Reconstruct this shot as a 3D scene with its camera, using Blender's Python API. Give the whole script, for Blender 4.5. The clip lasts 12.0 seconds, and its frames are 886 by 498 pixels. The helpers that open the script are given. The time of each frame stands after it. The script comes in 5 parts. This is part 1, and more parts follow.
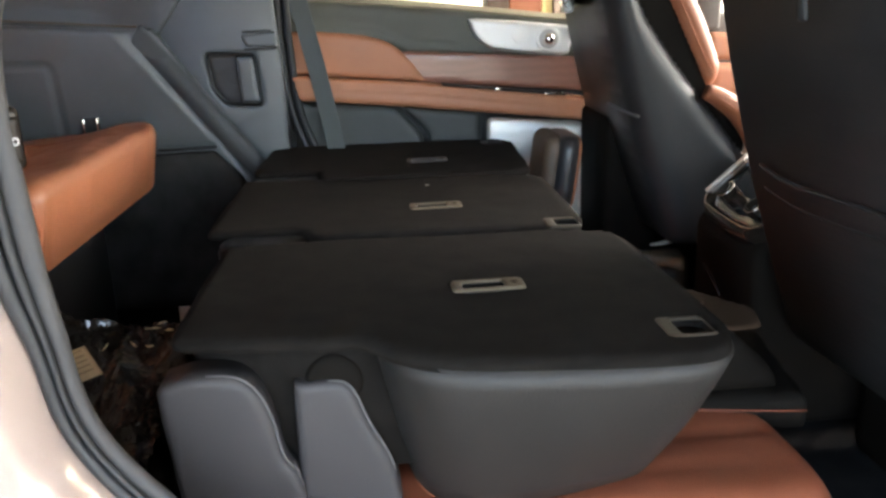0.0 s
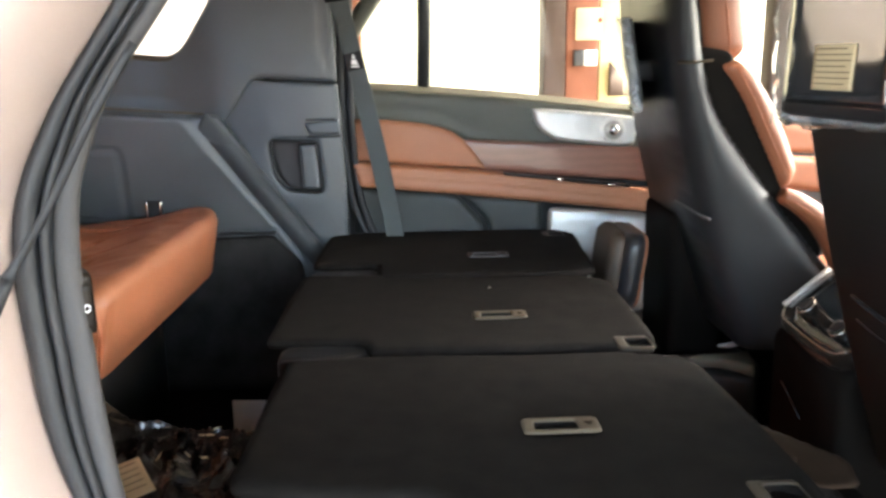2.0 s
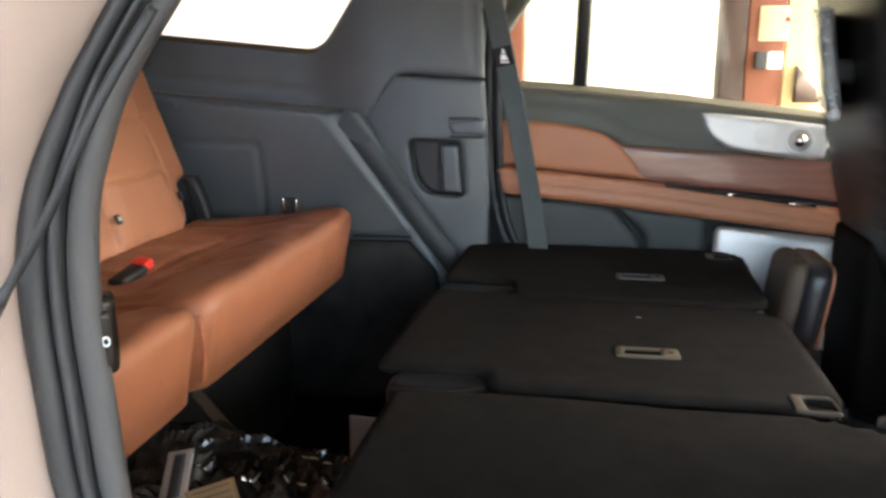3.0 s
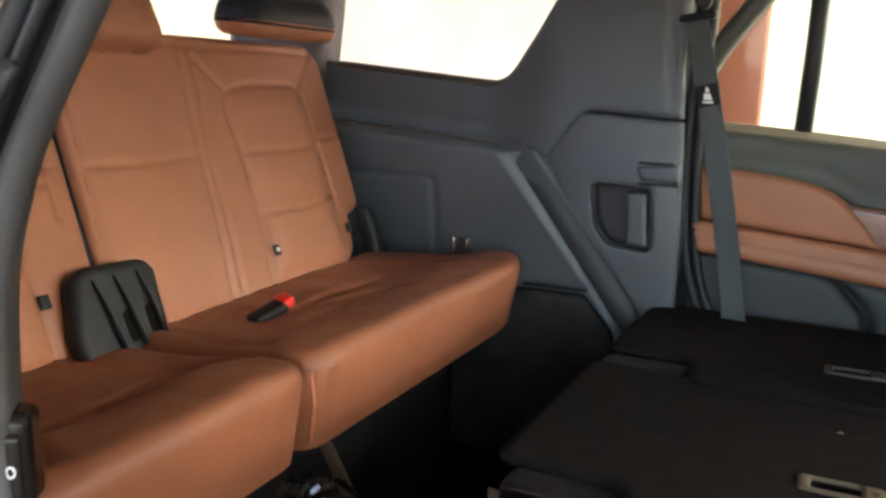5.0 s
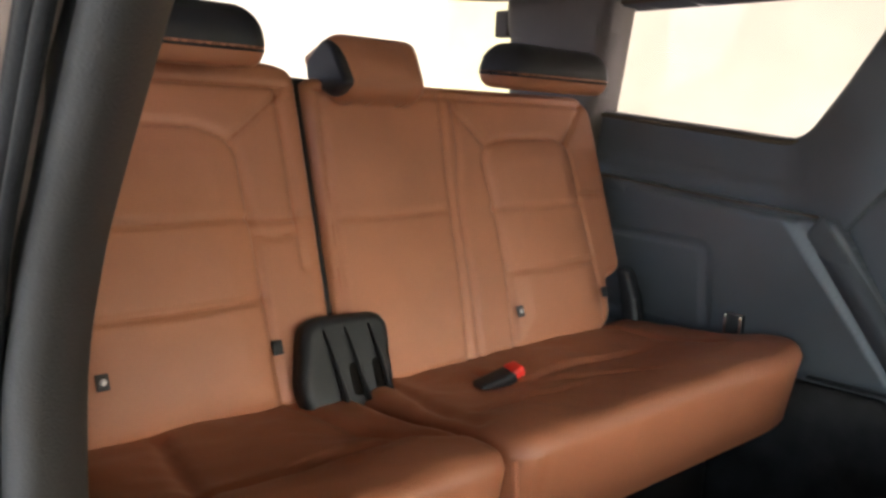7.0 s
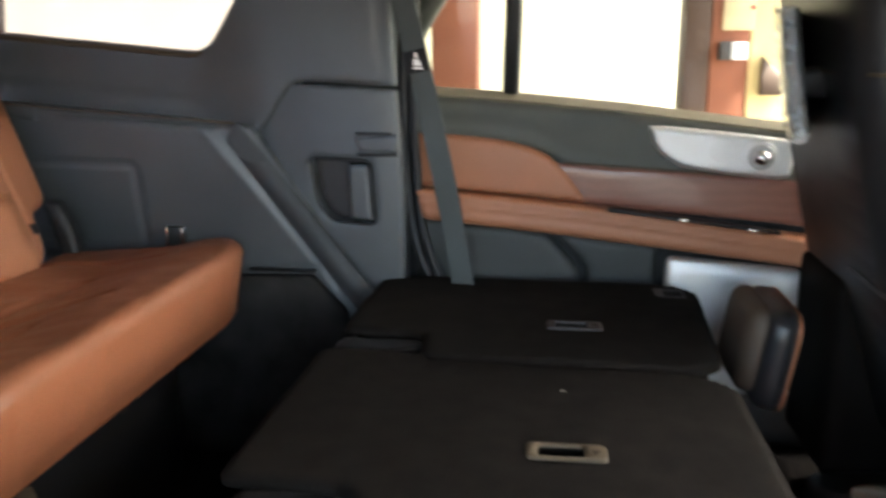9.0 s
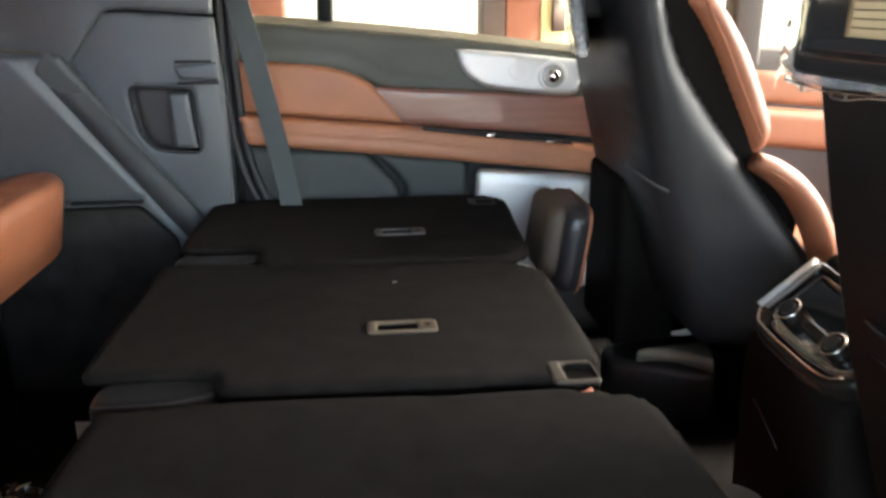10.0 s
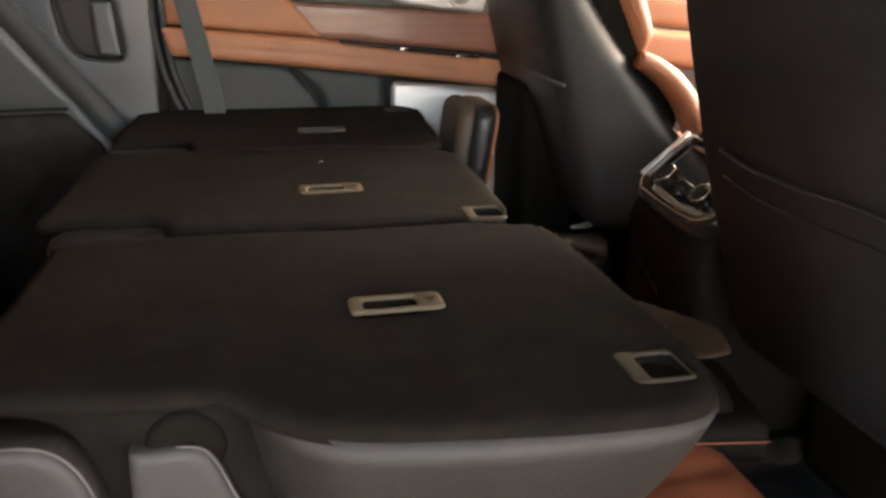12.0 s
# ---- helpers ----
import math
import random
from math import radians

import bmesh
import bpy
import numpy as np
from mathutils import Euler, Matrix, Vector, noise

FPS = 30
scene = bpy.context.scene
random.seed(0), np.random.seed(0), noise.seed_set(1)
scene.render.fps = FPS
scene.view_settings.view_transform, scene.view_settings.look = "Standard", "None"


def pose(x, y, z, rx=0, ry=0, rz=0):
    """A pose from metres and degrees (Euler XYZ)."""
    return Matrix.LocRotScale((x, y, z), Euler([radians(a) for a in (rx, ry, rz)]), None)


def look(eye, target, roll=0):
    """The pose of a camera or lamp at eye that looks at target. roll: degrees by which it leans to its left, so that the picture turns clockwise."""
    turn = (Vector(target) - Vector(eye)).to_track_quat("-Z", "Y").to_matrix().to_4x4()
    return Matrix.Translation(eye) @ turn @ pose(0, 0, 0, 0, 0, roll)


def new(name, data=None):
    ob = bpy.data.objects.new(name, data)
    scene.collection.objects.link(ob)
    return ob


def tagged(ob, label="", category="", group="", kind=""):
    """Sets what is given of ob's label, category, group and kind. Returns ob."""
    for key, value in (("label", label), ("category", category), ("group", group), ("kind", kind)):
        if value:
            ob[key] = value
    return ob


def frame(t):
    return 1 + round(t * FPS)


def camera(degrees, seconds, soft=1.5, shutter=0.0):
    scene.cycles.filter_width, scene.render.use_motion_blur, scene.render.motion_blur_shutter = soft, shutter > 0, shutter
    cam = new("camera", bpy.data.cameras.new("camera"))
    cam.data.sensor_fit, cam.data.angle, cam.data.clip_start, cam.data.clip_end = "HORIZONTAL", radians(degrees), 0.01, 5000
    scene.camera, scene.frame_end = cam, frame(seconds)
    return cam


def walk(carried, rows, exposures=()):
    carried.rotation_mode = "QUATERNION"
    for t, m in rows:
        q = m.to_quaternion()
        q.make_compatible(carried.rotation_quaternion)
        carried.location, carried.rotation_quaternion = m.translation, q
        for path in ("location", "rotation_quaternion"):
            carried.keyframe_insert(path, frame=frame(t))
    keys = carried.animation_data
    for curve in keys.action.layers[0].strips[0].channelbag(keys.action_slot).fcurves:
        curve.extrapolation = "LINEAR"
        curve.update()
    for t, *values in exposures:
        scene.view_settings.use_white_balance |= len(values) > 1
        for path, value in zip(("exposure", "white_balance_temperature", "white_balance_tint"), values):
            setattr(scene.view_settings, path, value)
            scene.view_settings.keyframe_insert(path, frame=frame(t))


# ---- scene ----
cam = camera(58.0, 12.0, soft=2.8, shutter=0.4)
PATH = [
    (0, (0.026, 0.11, 1.413), (0.209, 2.014, 0.829), -1.8),
    (0.5, (0.018, 0.128, 1.45), (0.203, 2.033, 0.869), -1.9),
    (1, (0.014, 0.136, 1.479), (0.187, 2.057, 0.951), -2.4),
    (1.5, (0.005, 0.154, 1.495), (0.161, 2.091, 1.019), -1.6),
    (2, (0.0, 0.183, 1.503), (0.075, 2.129, 1.047), -1.0),
    (2.5, (0.013, 0.261, 1.501), (-0.096, 2.205, 1.044), -0.7),
    (3, (0.032, 0.361, 1.489), (-0.283, 2.284, 1.04), -0.1),
    (3.5, (0.051, 0.413, 1.489), (-0.463, 2.298, 1.061), 0.1),
    (3.7, (0.065, 0.434, 1.492), (-0.547, 2.292, 1.076), -0.1),
    (5.3, (0.099, 0.616, 1.517), (-0.844, 2.335, 1.12), 1.4),
    (5.5, (0.097, 0.656, 1.517), (-0.944, 2.317, 1.123), 1.1),
    (6, (0.118, 0.704, 1.525), (-1.167, 2.191, 1.155), 1.5),
    (6.5, (0.115, 0.715, 1.541), (-1.317, 2.07, 1.204), 2.3),
    (6.7, (0.11, 0.712, 1.543), (-1.363, 2.026, 1.223), 2.6),
    (8.3, (0.138, 0.746, 1.567), (-0.714, 2.504, 1.141), 0.6),
    (8.5, (0.154, 0.735, 1.546), (-0.544, 2.561, 1.123), 0.1),
    (9, (0.121, 0.672, 1.531), (-0.128, 2.596, 1.046), -0.3),
    (9.5, (0.105, 0.609, 1.51), (0.164, 2.527, 0.946), -0.0),
    (10, (0.101, 0.538, 1.498), (0.307, 2.431, 0.886), -0.3),
    (10.5, (0.086, 0.416, 1.495), (0.383, 2.287, 0.854), -1.8),
    (11, (0.077, 0.381, 1.475), (0.47, 2.224, 0.806), -2.4),
    (11.5, (0.072, 0.375, 1.435), (0.53, 2.198, 0.751), -0.7),
    (12, (0.057, 0.357, 1.386), (0.479, 2.191, 0.711), 0.7),
]
EXPOSURES = [(0, 5.28, 6600, 5), (1, 5.52, 6500, 5), (1.5, 5.63, 6500, 5), (2.5, 5.36, 6500, 5), (3.5, 5.12, 6500, 5), (5.5, 4.78, 6500, 5), (6.5, 4.62, 6500, 5), (8.3, 4.75, 6500, 5), (9, 4.9, 6500, 5), (9.5, 5.12, 6500, 5), (10, 5.36, 6500, 5), (10.5, 5.45, 6500, 5), (11.2, 5.42, 6600, 5), (12, 5.22, 8200, 13)]
walk(cam, [(t, look(eye, target, roll)) for t, eye, target, roll in PATH], EXPOSURES)


# ---- world, sun, exposure ----
world = bpy.data.worlds.new("sky")
scene.world = world
world.use_nodes = True
wn = world.node_tree.nodes
sky = wn.new("ShaderNodeTexSky")
sky.sky_type = "NISHITA"
sky.sun_disc = False
sky.sun_elevation = radians(49)
sky.sun_rotation = radians(80)
sky.air_density, sky.dust_density = 1.0, 6.0
world.node_tree.links.new(sky.outputs[0], wn["Background"].inputs[0])
wn["Background"].inputs[1].default_value = 0.15
sun_data = bpy.data.lights.new("sun", "SUN")
sun_data.energy, sun_data.angle, sun_data.color = 2.5, radians(0.6), (1.0, 0.93, 0.82)
sun = new("sun", sun_data)
sun.matrix_world = look((0.95 + 6.0, 2.2 - 0.6, 1.3 + 6.9), (0.95, 2.2, 1.3))
scene.view_settings.exposure = 3.4


# ---- materials ----
def mat(name, color, rough=0.5, metal=0.0, vary=0.15, scale=6.0, grain=0.0, grain_scale=300.0, coat=0.0,
        emit=0.0, trans=0.0, alpha=1.0, ior=1.45, rough_vary=0.1, wave=0.0, sheen=0.0, spec=0.5):
    m = bpy.data.materials.new(name)
    m.use_nodes = True
    nt = m.node_tree
    n, l = nt.nodes, nt.links
    b = n["Principled BSDF"]
    co = n.new("ShaderNodeTexCoord")
    big = n.new("ShaderNodeTexNoise")
    big.inputs["Scale"].default_value, big.inputs["Detail"].default_value = scale, 6
    l.new(co.outputs["Object"], big.inputs["Vector"])
    fine = n.new("ShaderNodeTexNoise")
    fine.inputs["Scale"].default_value, fine.inputs["Detail"].default_value = grain_scale, 3
    l.new(co.outputs["Object"], fine.inputs["Vector"])
    ramp = n.new("ShaderNodeValToRGB")
    lo = [max(0.0, c * (1 - vary)) for c in color]
    hi = [min(1.0, c * (1 + vary)) for c in color]
    ramp.color_ramp.elements[0].color, ramp.color_ramp.elements[1].color = (*lo, 1), (*hi, 1)
    ramp.color_ramp.elements[0].position, ramp.color_ramp.elements[1].position = 0.3, 0.7
    src = big.outputs["Fac"]
    if wave:
        w = n.new("ShaderNodeTexWave")
        w.inputs["Scale"].default_value, w.inputs["Distortion"].default_value, w.inputs["Detail"].default_value = wave, 5, 3
        w.bands_direction = "Z"
        l.new(co.outputs["Object"], w.inputs["Vector"])
        src = w.outputs["Fac"]
    l.new(src, ramp.inputs["Fac"])
    mix = n.new("ShaderNodeMix")
    mix.data_type, mix.blend_type = "RGBA", "MULTIPLY"
    mix.inputs["Factor"].default_value = min(1.0, vary * 2)
    tone = n.new("ShaderNodeMapRange")
    tone.inputs["To Min"].default_value, tone.inputs["To Max"].default_value = 0.6, 1.25
    l.new(fine.outputs["Fac"], tone.inputs["Value"])
    l.new(ramp.outputs["Color"], mix.inputs["A"])
    l.new(tone.outputs["Result"], mix.inputs["B"])
    l.new(mix.outputs["Result"], b.inputs["Base Color"])
    rr = n.new("ShaderNodeMapRange")
    rr.inputs["To Min"].default_value, rr.inputs["To Max"].default_value = max(0.0, rough - rough_vary), min(1.0, rough + rough_vary)
    l.new(big.outputs["Fac"], rr.inputs["Value"])
    l.new(rr.outputs["Result"], b.inputs["Roughness"])
    b.inputs["Metallic"].default_value, b.inputs["IOR"].default_value = metal, ior
    b.inputs["Coat Weight"].default_value, b.inputs["Coat Roughness"].default_value = coat, 0.08
    b.inputs["Transmission Weight"].default_value, b.inputs["Alpha"].default_value = trans, alpha
    b.inputs["Sheen Weight"].default_value = sheen
    b.inputs["Specular IOR Level"].default_value = spec
    if emit:
        l.new(mix.outputs["Result"], b.inputs["Emission Color"])
        b.inputs["Emission Strength"].default_value = emit
    if grain:
        bump = n.new("ShaderNodeBump")
        bump.inputs["Strength"].default_value, bump.inputs["Distance"].default_value = grain, 0.002
        l.new(fine.outputs["Fac"], bump.inputs["Height"])
        l.new(bump.outputs["Normal"], b.inputs["Normal"])
    return m


M_CARPET = mat("black_carpet", (0.0130, 0.0113, 0.0100), 0.95, vary=0.25, scale=26, grain=0.9, grain_scale=900, spec=0.05)
M_FLOOR = mat("floor_carpet", (0.011, 0.0105, 0.0105), 0.97, vary=0.4, scale=12, grain=1.0, grain_scale=700, spec=0.06)
M_LINING = mat("lining_carpet", (0.030, 0.029, 0.028), 0.97, vary=0.4, scale=12, grain=1.0, grain_scale=700, spec=0.06)
M_LEATHER = mat("tan_leather", (0.374, 0.154, 0.079), 0.48, vary=0.10, scale=5, grain=0.35, grain_scale=420)
# same tan leather made darker: the shade on it is in the colour
M_LEATHER_SHADED = mat("tan_leather_shaded", (0.262, 0.094, 0.045), 0.46, vary=0.12, scale=5, grain=0.3, grain_scale=420)
# tan leather toned down to russet: holds the shade on the second-row cushions
M_RUSSET_SHADE = mat("shaded_russet_leather", (0.212, 0.062, 0.030), 0.5, vary=0.14, scale=6, grain=0.3, grain_scale=420)
M_PAD = mat("brown_padding", (0.070, 0.049, 0.034), 0.6, vary=0.15, scale=8, grain=0.3)
M_SEAM = mat("seam_thread", (0.33, 0.11, 0.052), 0.7, vary=0.2)
M_GREY = mat("grey_plastic", (0.0355, 0.0318, 0.0325), 0.55, vary=0.12, scale=8, grain=0.3, grain_scale=700)
M_EDGE = mat("pale_grey_edge", (0.10, 0.096, 0.096), 0.5, vary=0.15, scale=20)
M_BOLSTER = mat("charcoal_leather", (0.0166, 0.0145, 0.0128), 0.55, vary=0.15, scale=6, grain=0.35, grain_scale=450)
M_BLACKL = mat("black_leather", (0.0198, 0.0203, 0.0214), 0.44, vary=0.15, scale=6, grain=0.3, grain_scale=450, spec=0.30)
M_TRIM = mat("slate_trim", (0.074, 0.082, 0.088), 0.36, vary=0.12, scale=5, grain=0.25, grain_scale=650, spec=0.6)
M_NEAR = mat("charcoal_trim", (0.058, 0.056, 0.056), 0.55, vary=0.12, scale=5, grain=0.3, grain_scale=650, spec=0.3)
M_STRIP = mat("dark_matte_trim", (0.060, 0.064, 0.067), 0.58, vary=0.12, scale=8, grain=0.4, grain_scale=500, spec=0.2)
M_TRIM_D = mat("dark_trim", (0.026, 0.027, 0.028), 0.55, vary=0.15, scale=5, grain=0.3, grain_scale=650, spec=0.2)
M_GLOSSL = mat("glossy_black_leather", (0.020, 0.020, 0.022), 0.3, vary=0.15, scale=6, grain=0.25, grain_scale=450)
M_OLIVE = mat("door_upper_trim", (0.082, 0.085, 0.072), 0.55, vary=0.12, scale=6, grain=0.35, grain_scale=600)
M_MATTE = mat("matte_black_plastic", (0.0072, 0.0060, 0.0050), 0.75, vary=0.25, scale=9, grain=0.3, grain_scale=500, spec=0.05)
M_BLACK = mat("black_plastic", (0.015, 0.015, 0.016), 0.4, vary=0.2, grain=0.15, grain_scale=600, spec=0.25)
M_RUBBER = mat("rubber_seal", (0.017, 0.018, 0.020), 0.48, vary=0.2, scale=14, grain=0.2, grain_scale=500)
M_BEIGE = mat("beige_plastic", (0.090, 0.069, 0.046), 0.6, vary=0.08, grain=0.1, grain_scale=500, spec=0.2)
# beige plastic darkened in colour for the shade over the latch bezels
M_BEIGE_SHADED = mat("shaded_beige_plastic", (0.042, 0.033, 0.024), 0.6, vary=0.15, grain=0.15, grain_scale=500, spec=0.2)
# khaki tone carries the light that falls on the trim
M_SILL = mat("lit_khaki_trim", (0.150, 0.132, 0.096), 0.5, vary=0.1, grain=0.2, grain_scale=500)
M_WOOD = mat("walnut_veneer", (0.225, 0.102, 0.072), 0.35, vary=0.045, scale=10, wave=14.0, coat=0.3, grain=0.1, grain_scale=300)
M_SILVER = mat("brushed_aluminium", (0.76, 0.76, 0.75), 0.58, metal=1.0, vary=0.05, grain=0.15, grain_scale=800)
M_DULL = mat("dull_metal", (0.40, 0.39, 0.38), 0.5, metal=1.0, vary=0.08, grain=0.2, grain_scale=900)
M_CHROME = mat("chrome", (0.82, 0.80, 0.77), 0.12, metal=1.0, vary=0.04)
M_PAINT = mat("champagne_paint", (0.60, 0.475, 0.42), 0.22, metal=0.35, vary=0.04, scale=3, coat=0.6)
M_BELT = mat("belt_webbing", (0.076, 0.088, 0.087), 0.75, vary=0.12, grain=0.5, grain_scale=900)
M_PAPER = mat("white_paper", (0.60, 0.57, 0.52), 0.8, vary=0.06)
M_FLAP = mat("tan_flap", (0.027, 0.017, 0.011), 0.9, vary=0.2, grain=0.4, spec=0.08)
M_HEADLINER = mat("headliner", (0.52, 0.485, 0.44), 0.9, vary=0.06, grain=0.3)
M_CREAM = mat("cream_paper", (0.50, 0.40, 0.24), 0.8, vary=0.15)
M_RED = mat("red_button", (0.70, 0.03, 0.02), 0.35, vary=0.05)
M_SCREEN = mat("screen_glass", (0.012, 0.013, 0.014), 0.06, vary=0.05, rough_vary=0.02, spec=1.0, ior=2.0)
M_FILM = mat("plastic_film", (0.9, 0.9, 0.88), 0.12, vary=0.02, trans=1.0, ior=1.3, rough_vary=0.05)
M_BAG = mat("dark_bag", (0.020, 0.017, 0.015), 0.13, vary=0.4, scale=14, rough_vary=0.06, spec=0.6)
M_PIANO = mat("gloss_black", (0.014, 0.011, 0.009), 0.22, vary=0.1, spec=0.22)
M_LOWER = mat("slate_lower_panel", (0.044, 0.047, 0.045), 0.55, vary=0.12, grain=0.35, grain_scale=600)
M_SOFFIT = mat("brown_soffit", (0.17, 0.15, 0.13), 0.9, vary=0.1, scale=1.5, grain=0.3, grain_scale=40)
# grey-blue tint stands for the window reflected in clear film
M_SLEEVE = mat("film_painted_gleam", (0.28, 0.30, 0.32), 0.22, vary=0.2, scale=40, alpha=0.55, coat=0.5)
M_PILLAR = mat("dark_taupe_trim", (0.085, 0.072, 0.060), 0.65, vary=0.12, grain=0.3)
M_TAUPE = mat("taupe_trim", (0.11, 0.095, 0.082), 0.6, vary=0.1, grain=0.3)


def pane(name, tint):
    """Thin window glass: tinted, with a faint mirror gloss."""
    m = bpy.data.materials.new(name)
    m.use_nodes = True
    n, l = m.node_tree.nodes, m.node_tree.links
    n.remove(n["Principled BSDF"])
    t, g, x = n.new("ShaderNodeBsdfTransparent"), n.new("ShaderNodeBsdfGlossy"), n.new("ShaderNodeMixShader")
    t.inputs["Color"].default_value = (*tint, 1)
    g.inputs["Roughness"].default_value = 0.02
    x.inputs["Fac"].default_value = 0.025
    l.new(t.outputs[0], x.inputs[1])
    l.new(g.outputs[0], x.inputs[2])
    l.new(x.outputs[0], n["Material Output"].inputs["Surface"])
    return m


M_GLASS = pane("clear_glass", (0.90, 0.92, 0.90))
M_PRIVACY = pane("privacy_glass", (0.90, 0.88, 0.98))
M_WHITE = mat("white_mark", (0.8, 0.8, 0.8), 0.6, vary=0.02)
# emission stands for sunlight on the rear wall
M_WALL_R_GLOW = mat("glowing_yellow_render", (0.80, 0.72, 0.52), 0.9, vary=0.08, scale=0.6, emit=0.08)
M_GROUND = mat("grey_paving", (0.15, 0.14, 0.128), 0.9, vary=0.15, scale=1.5, grain=0.5, grain_scale=60)
# far wall emits its own light in place of sunlight
M_WALL_GLOW = mat("glowing_cream_render", (0.85, 0.765, 0.545), 0.9, vary=0.12, scale=0.9, emit=0.038)
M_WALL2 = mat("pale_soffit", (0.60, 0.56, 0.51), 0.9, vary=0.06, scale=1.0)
M_TERRA = mat("terracotta_paint", (0.20, 0.068, 0.036), 0.8, vary=0.1, scale=3, grain=0.3, grain_scale=80)
M_CREAMY = mat("cream_paint", (0.64, 0.52, 0.27), 0.85, vary=0.08, scale=3, grain=0.3, grain_scale=80)
M_BROWN = mat("brown_paint", (0.050, 0.025, 0.015), 0.7, vary=0.12, scale=3, grain=0.3, grain_scale=80)


# ---- mesh helpers ----
def thing(name, label, category, group="", kind="", at=(0, 0, 0)):
    ob = new(name)
    ob.empty_display_size = 0.05
    ob.matrix_world = Matrix.Translation(at)
    return tagged(ob, label, category, group, kind)


def link(name, bm, material, parent=None, label="", smooth=True):
    me = bpy.data.meshes.new(name)
    bmesh.ops.recalc_face_normals(bm, faces=bm.faces)
    bm.to_mesh(me)
    bm.free()
    me.materials.append(material)
    if smooth:
        for p in me.polygons:
            p.use_smooth = True
    ob = new(name, me)
    if parent is not None:
        ob.parent = parent
        ob.matrix_parent_inverse = parent.matrix_world.inverted()
    if label:
        ob["label"] = label
    return ob


def part(name, bm, material, parent, label="", smooth=True):
    ob = link(name, bm, material, None, label, smooth)
    root = parent
    chain = Matrix.Identity(4)
    while root is not None:
        chain = root.matrix_basis @ chain if root.parent is None else root.matrix_parent_inverse @ root.matrix_basis @ chain
        root = root.parent
    ob.parent = parent
    ob.matrix_parent_inverse = chain.inverted()
    return ob


def frame_of(origin, u, v):
    """A pose whose x runs along u, y along v, z along u x v."""
    u, v = Vector(u).normalized(), Vector(v)
    w = u.cross(v).normalized()
    v = w.cross(u)
    m = Matrix((u, v, w)).transposed().to_4x4()
    return Matrix.Translation(origin) @ m


def rounded(pts, n=4, closed=True):
    """A smooth line through the points."""
    pts = [Vector(p) for p in pts]
    out, k = [], len(pts)
    for i in range(k if closed else k - 1):
        p0 = pts[(i - 1) % k] if closed or i else pts[0]
        p1, p2 = pts[i], pts[(i + 1) % k]
        p3 = pts[(i + 2) % k] if closed or i + 2 < k else pts[-1]
        for j in range(n):
            t = j / n
            out.append(0.5 * ((2 * p1) + (p2 - p0) * t + (2 * p0 - 5 * p1 + 4 * p2 - p3) * t * t + (3 * p1 - p0 - 3 * p2 + p3) * t ** 3))
    if not closed:
        out.append(pts[-1])
    return out


def soft_corners(pts, r, n=4):
    """A polygon with its corners rounded by r."""
    pts = [Vector((p[0], p[1])) for p in pts]
    out = []
    for i, p in enumerate(pts):
        a, b = pts[i - 1] - p, pts[(i + 1) % len(pts)] - p
        q = min(r, a.length * 0.45, b.length * 0.45)
        p0, p1 = p + a.normalized() * q, p + b.normalized() * q
        for j in range(n + 1):
            t = j / n
            out.append((1 - t) ** 2 * p0 + 2 * t * (1 - t) * p + t * t * p1)
    return out


def sdf_poly(P, poly):
    """Signed distance of points P (n, 2) to a polygon, negative inside."""
    V = np.array([(p[0], p[1]) for p in poly], float)
    d = np.full(len(P), 1e9)
    s = np.ones(len(P))
    j = len(V) - 1
    for i in range(len(V)):
        e, w = V[j] - V[i], P - V[i]
        t = np.clip((w @ e) / max(e @ e, 1e-12), 0, 1)
        b = w - t[:, None] * e
        d = np.minimum(d, (b * b).sum(1))
        c1, c2, c3 = P[:, 1] >= V[i, 1], P[:, 1] < V[j, 1], e[0] * w[:, 1] > e[1] * w[:, 0]
        flip = (c1 & c2 & c3) | (~c1 & ~c2 & ~c3)
        s = np.where(flip, -s, s)
        j = i
    return s * np.sqrt(d)


def sdf_line(P, line):
    d = np.full(len(P), 1e9)
    V = np.array([(p[0], p[1]) for p in line], float)
    for a, b in zip(V[:-1], V[1:]):
        e, w = b - a, P - a
        t = np.clip((w @ e) / max(e @ e, 1e-12), 0, 1)
        q = w - t[:, None] * e
        d = np.minimum(d, np.hypot(q[:, 0], q[:, 1]))
    return d


SURF = {}


def rumple(x, y):
    """Soft unevenness of padding and cloth, at two scales."""
    return noise.noise((x * 9, y * 9, 0.3)) + 0.3 * noise.noise((x * 31 + 0.4 * noise.noise((x * 12, y * 12, 2.0)), y * 24, 1.7))


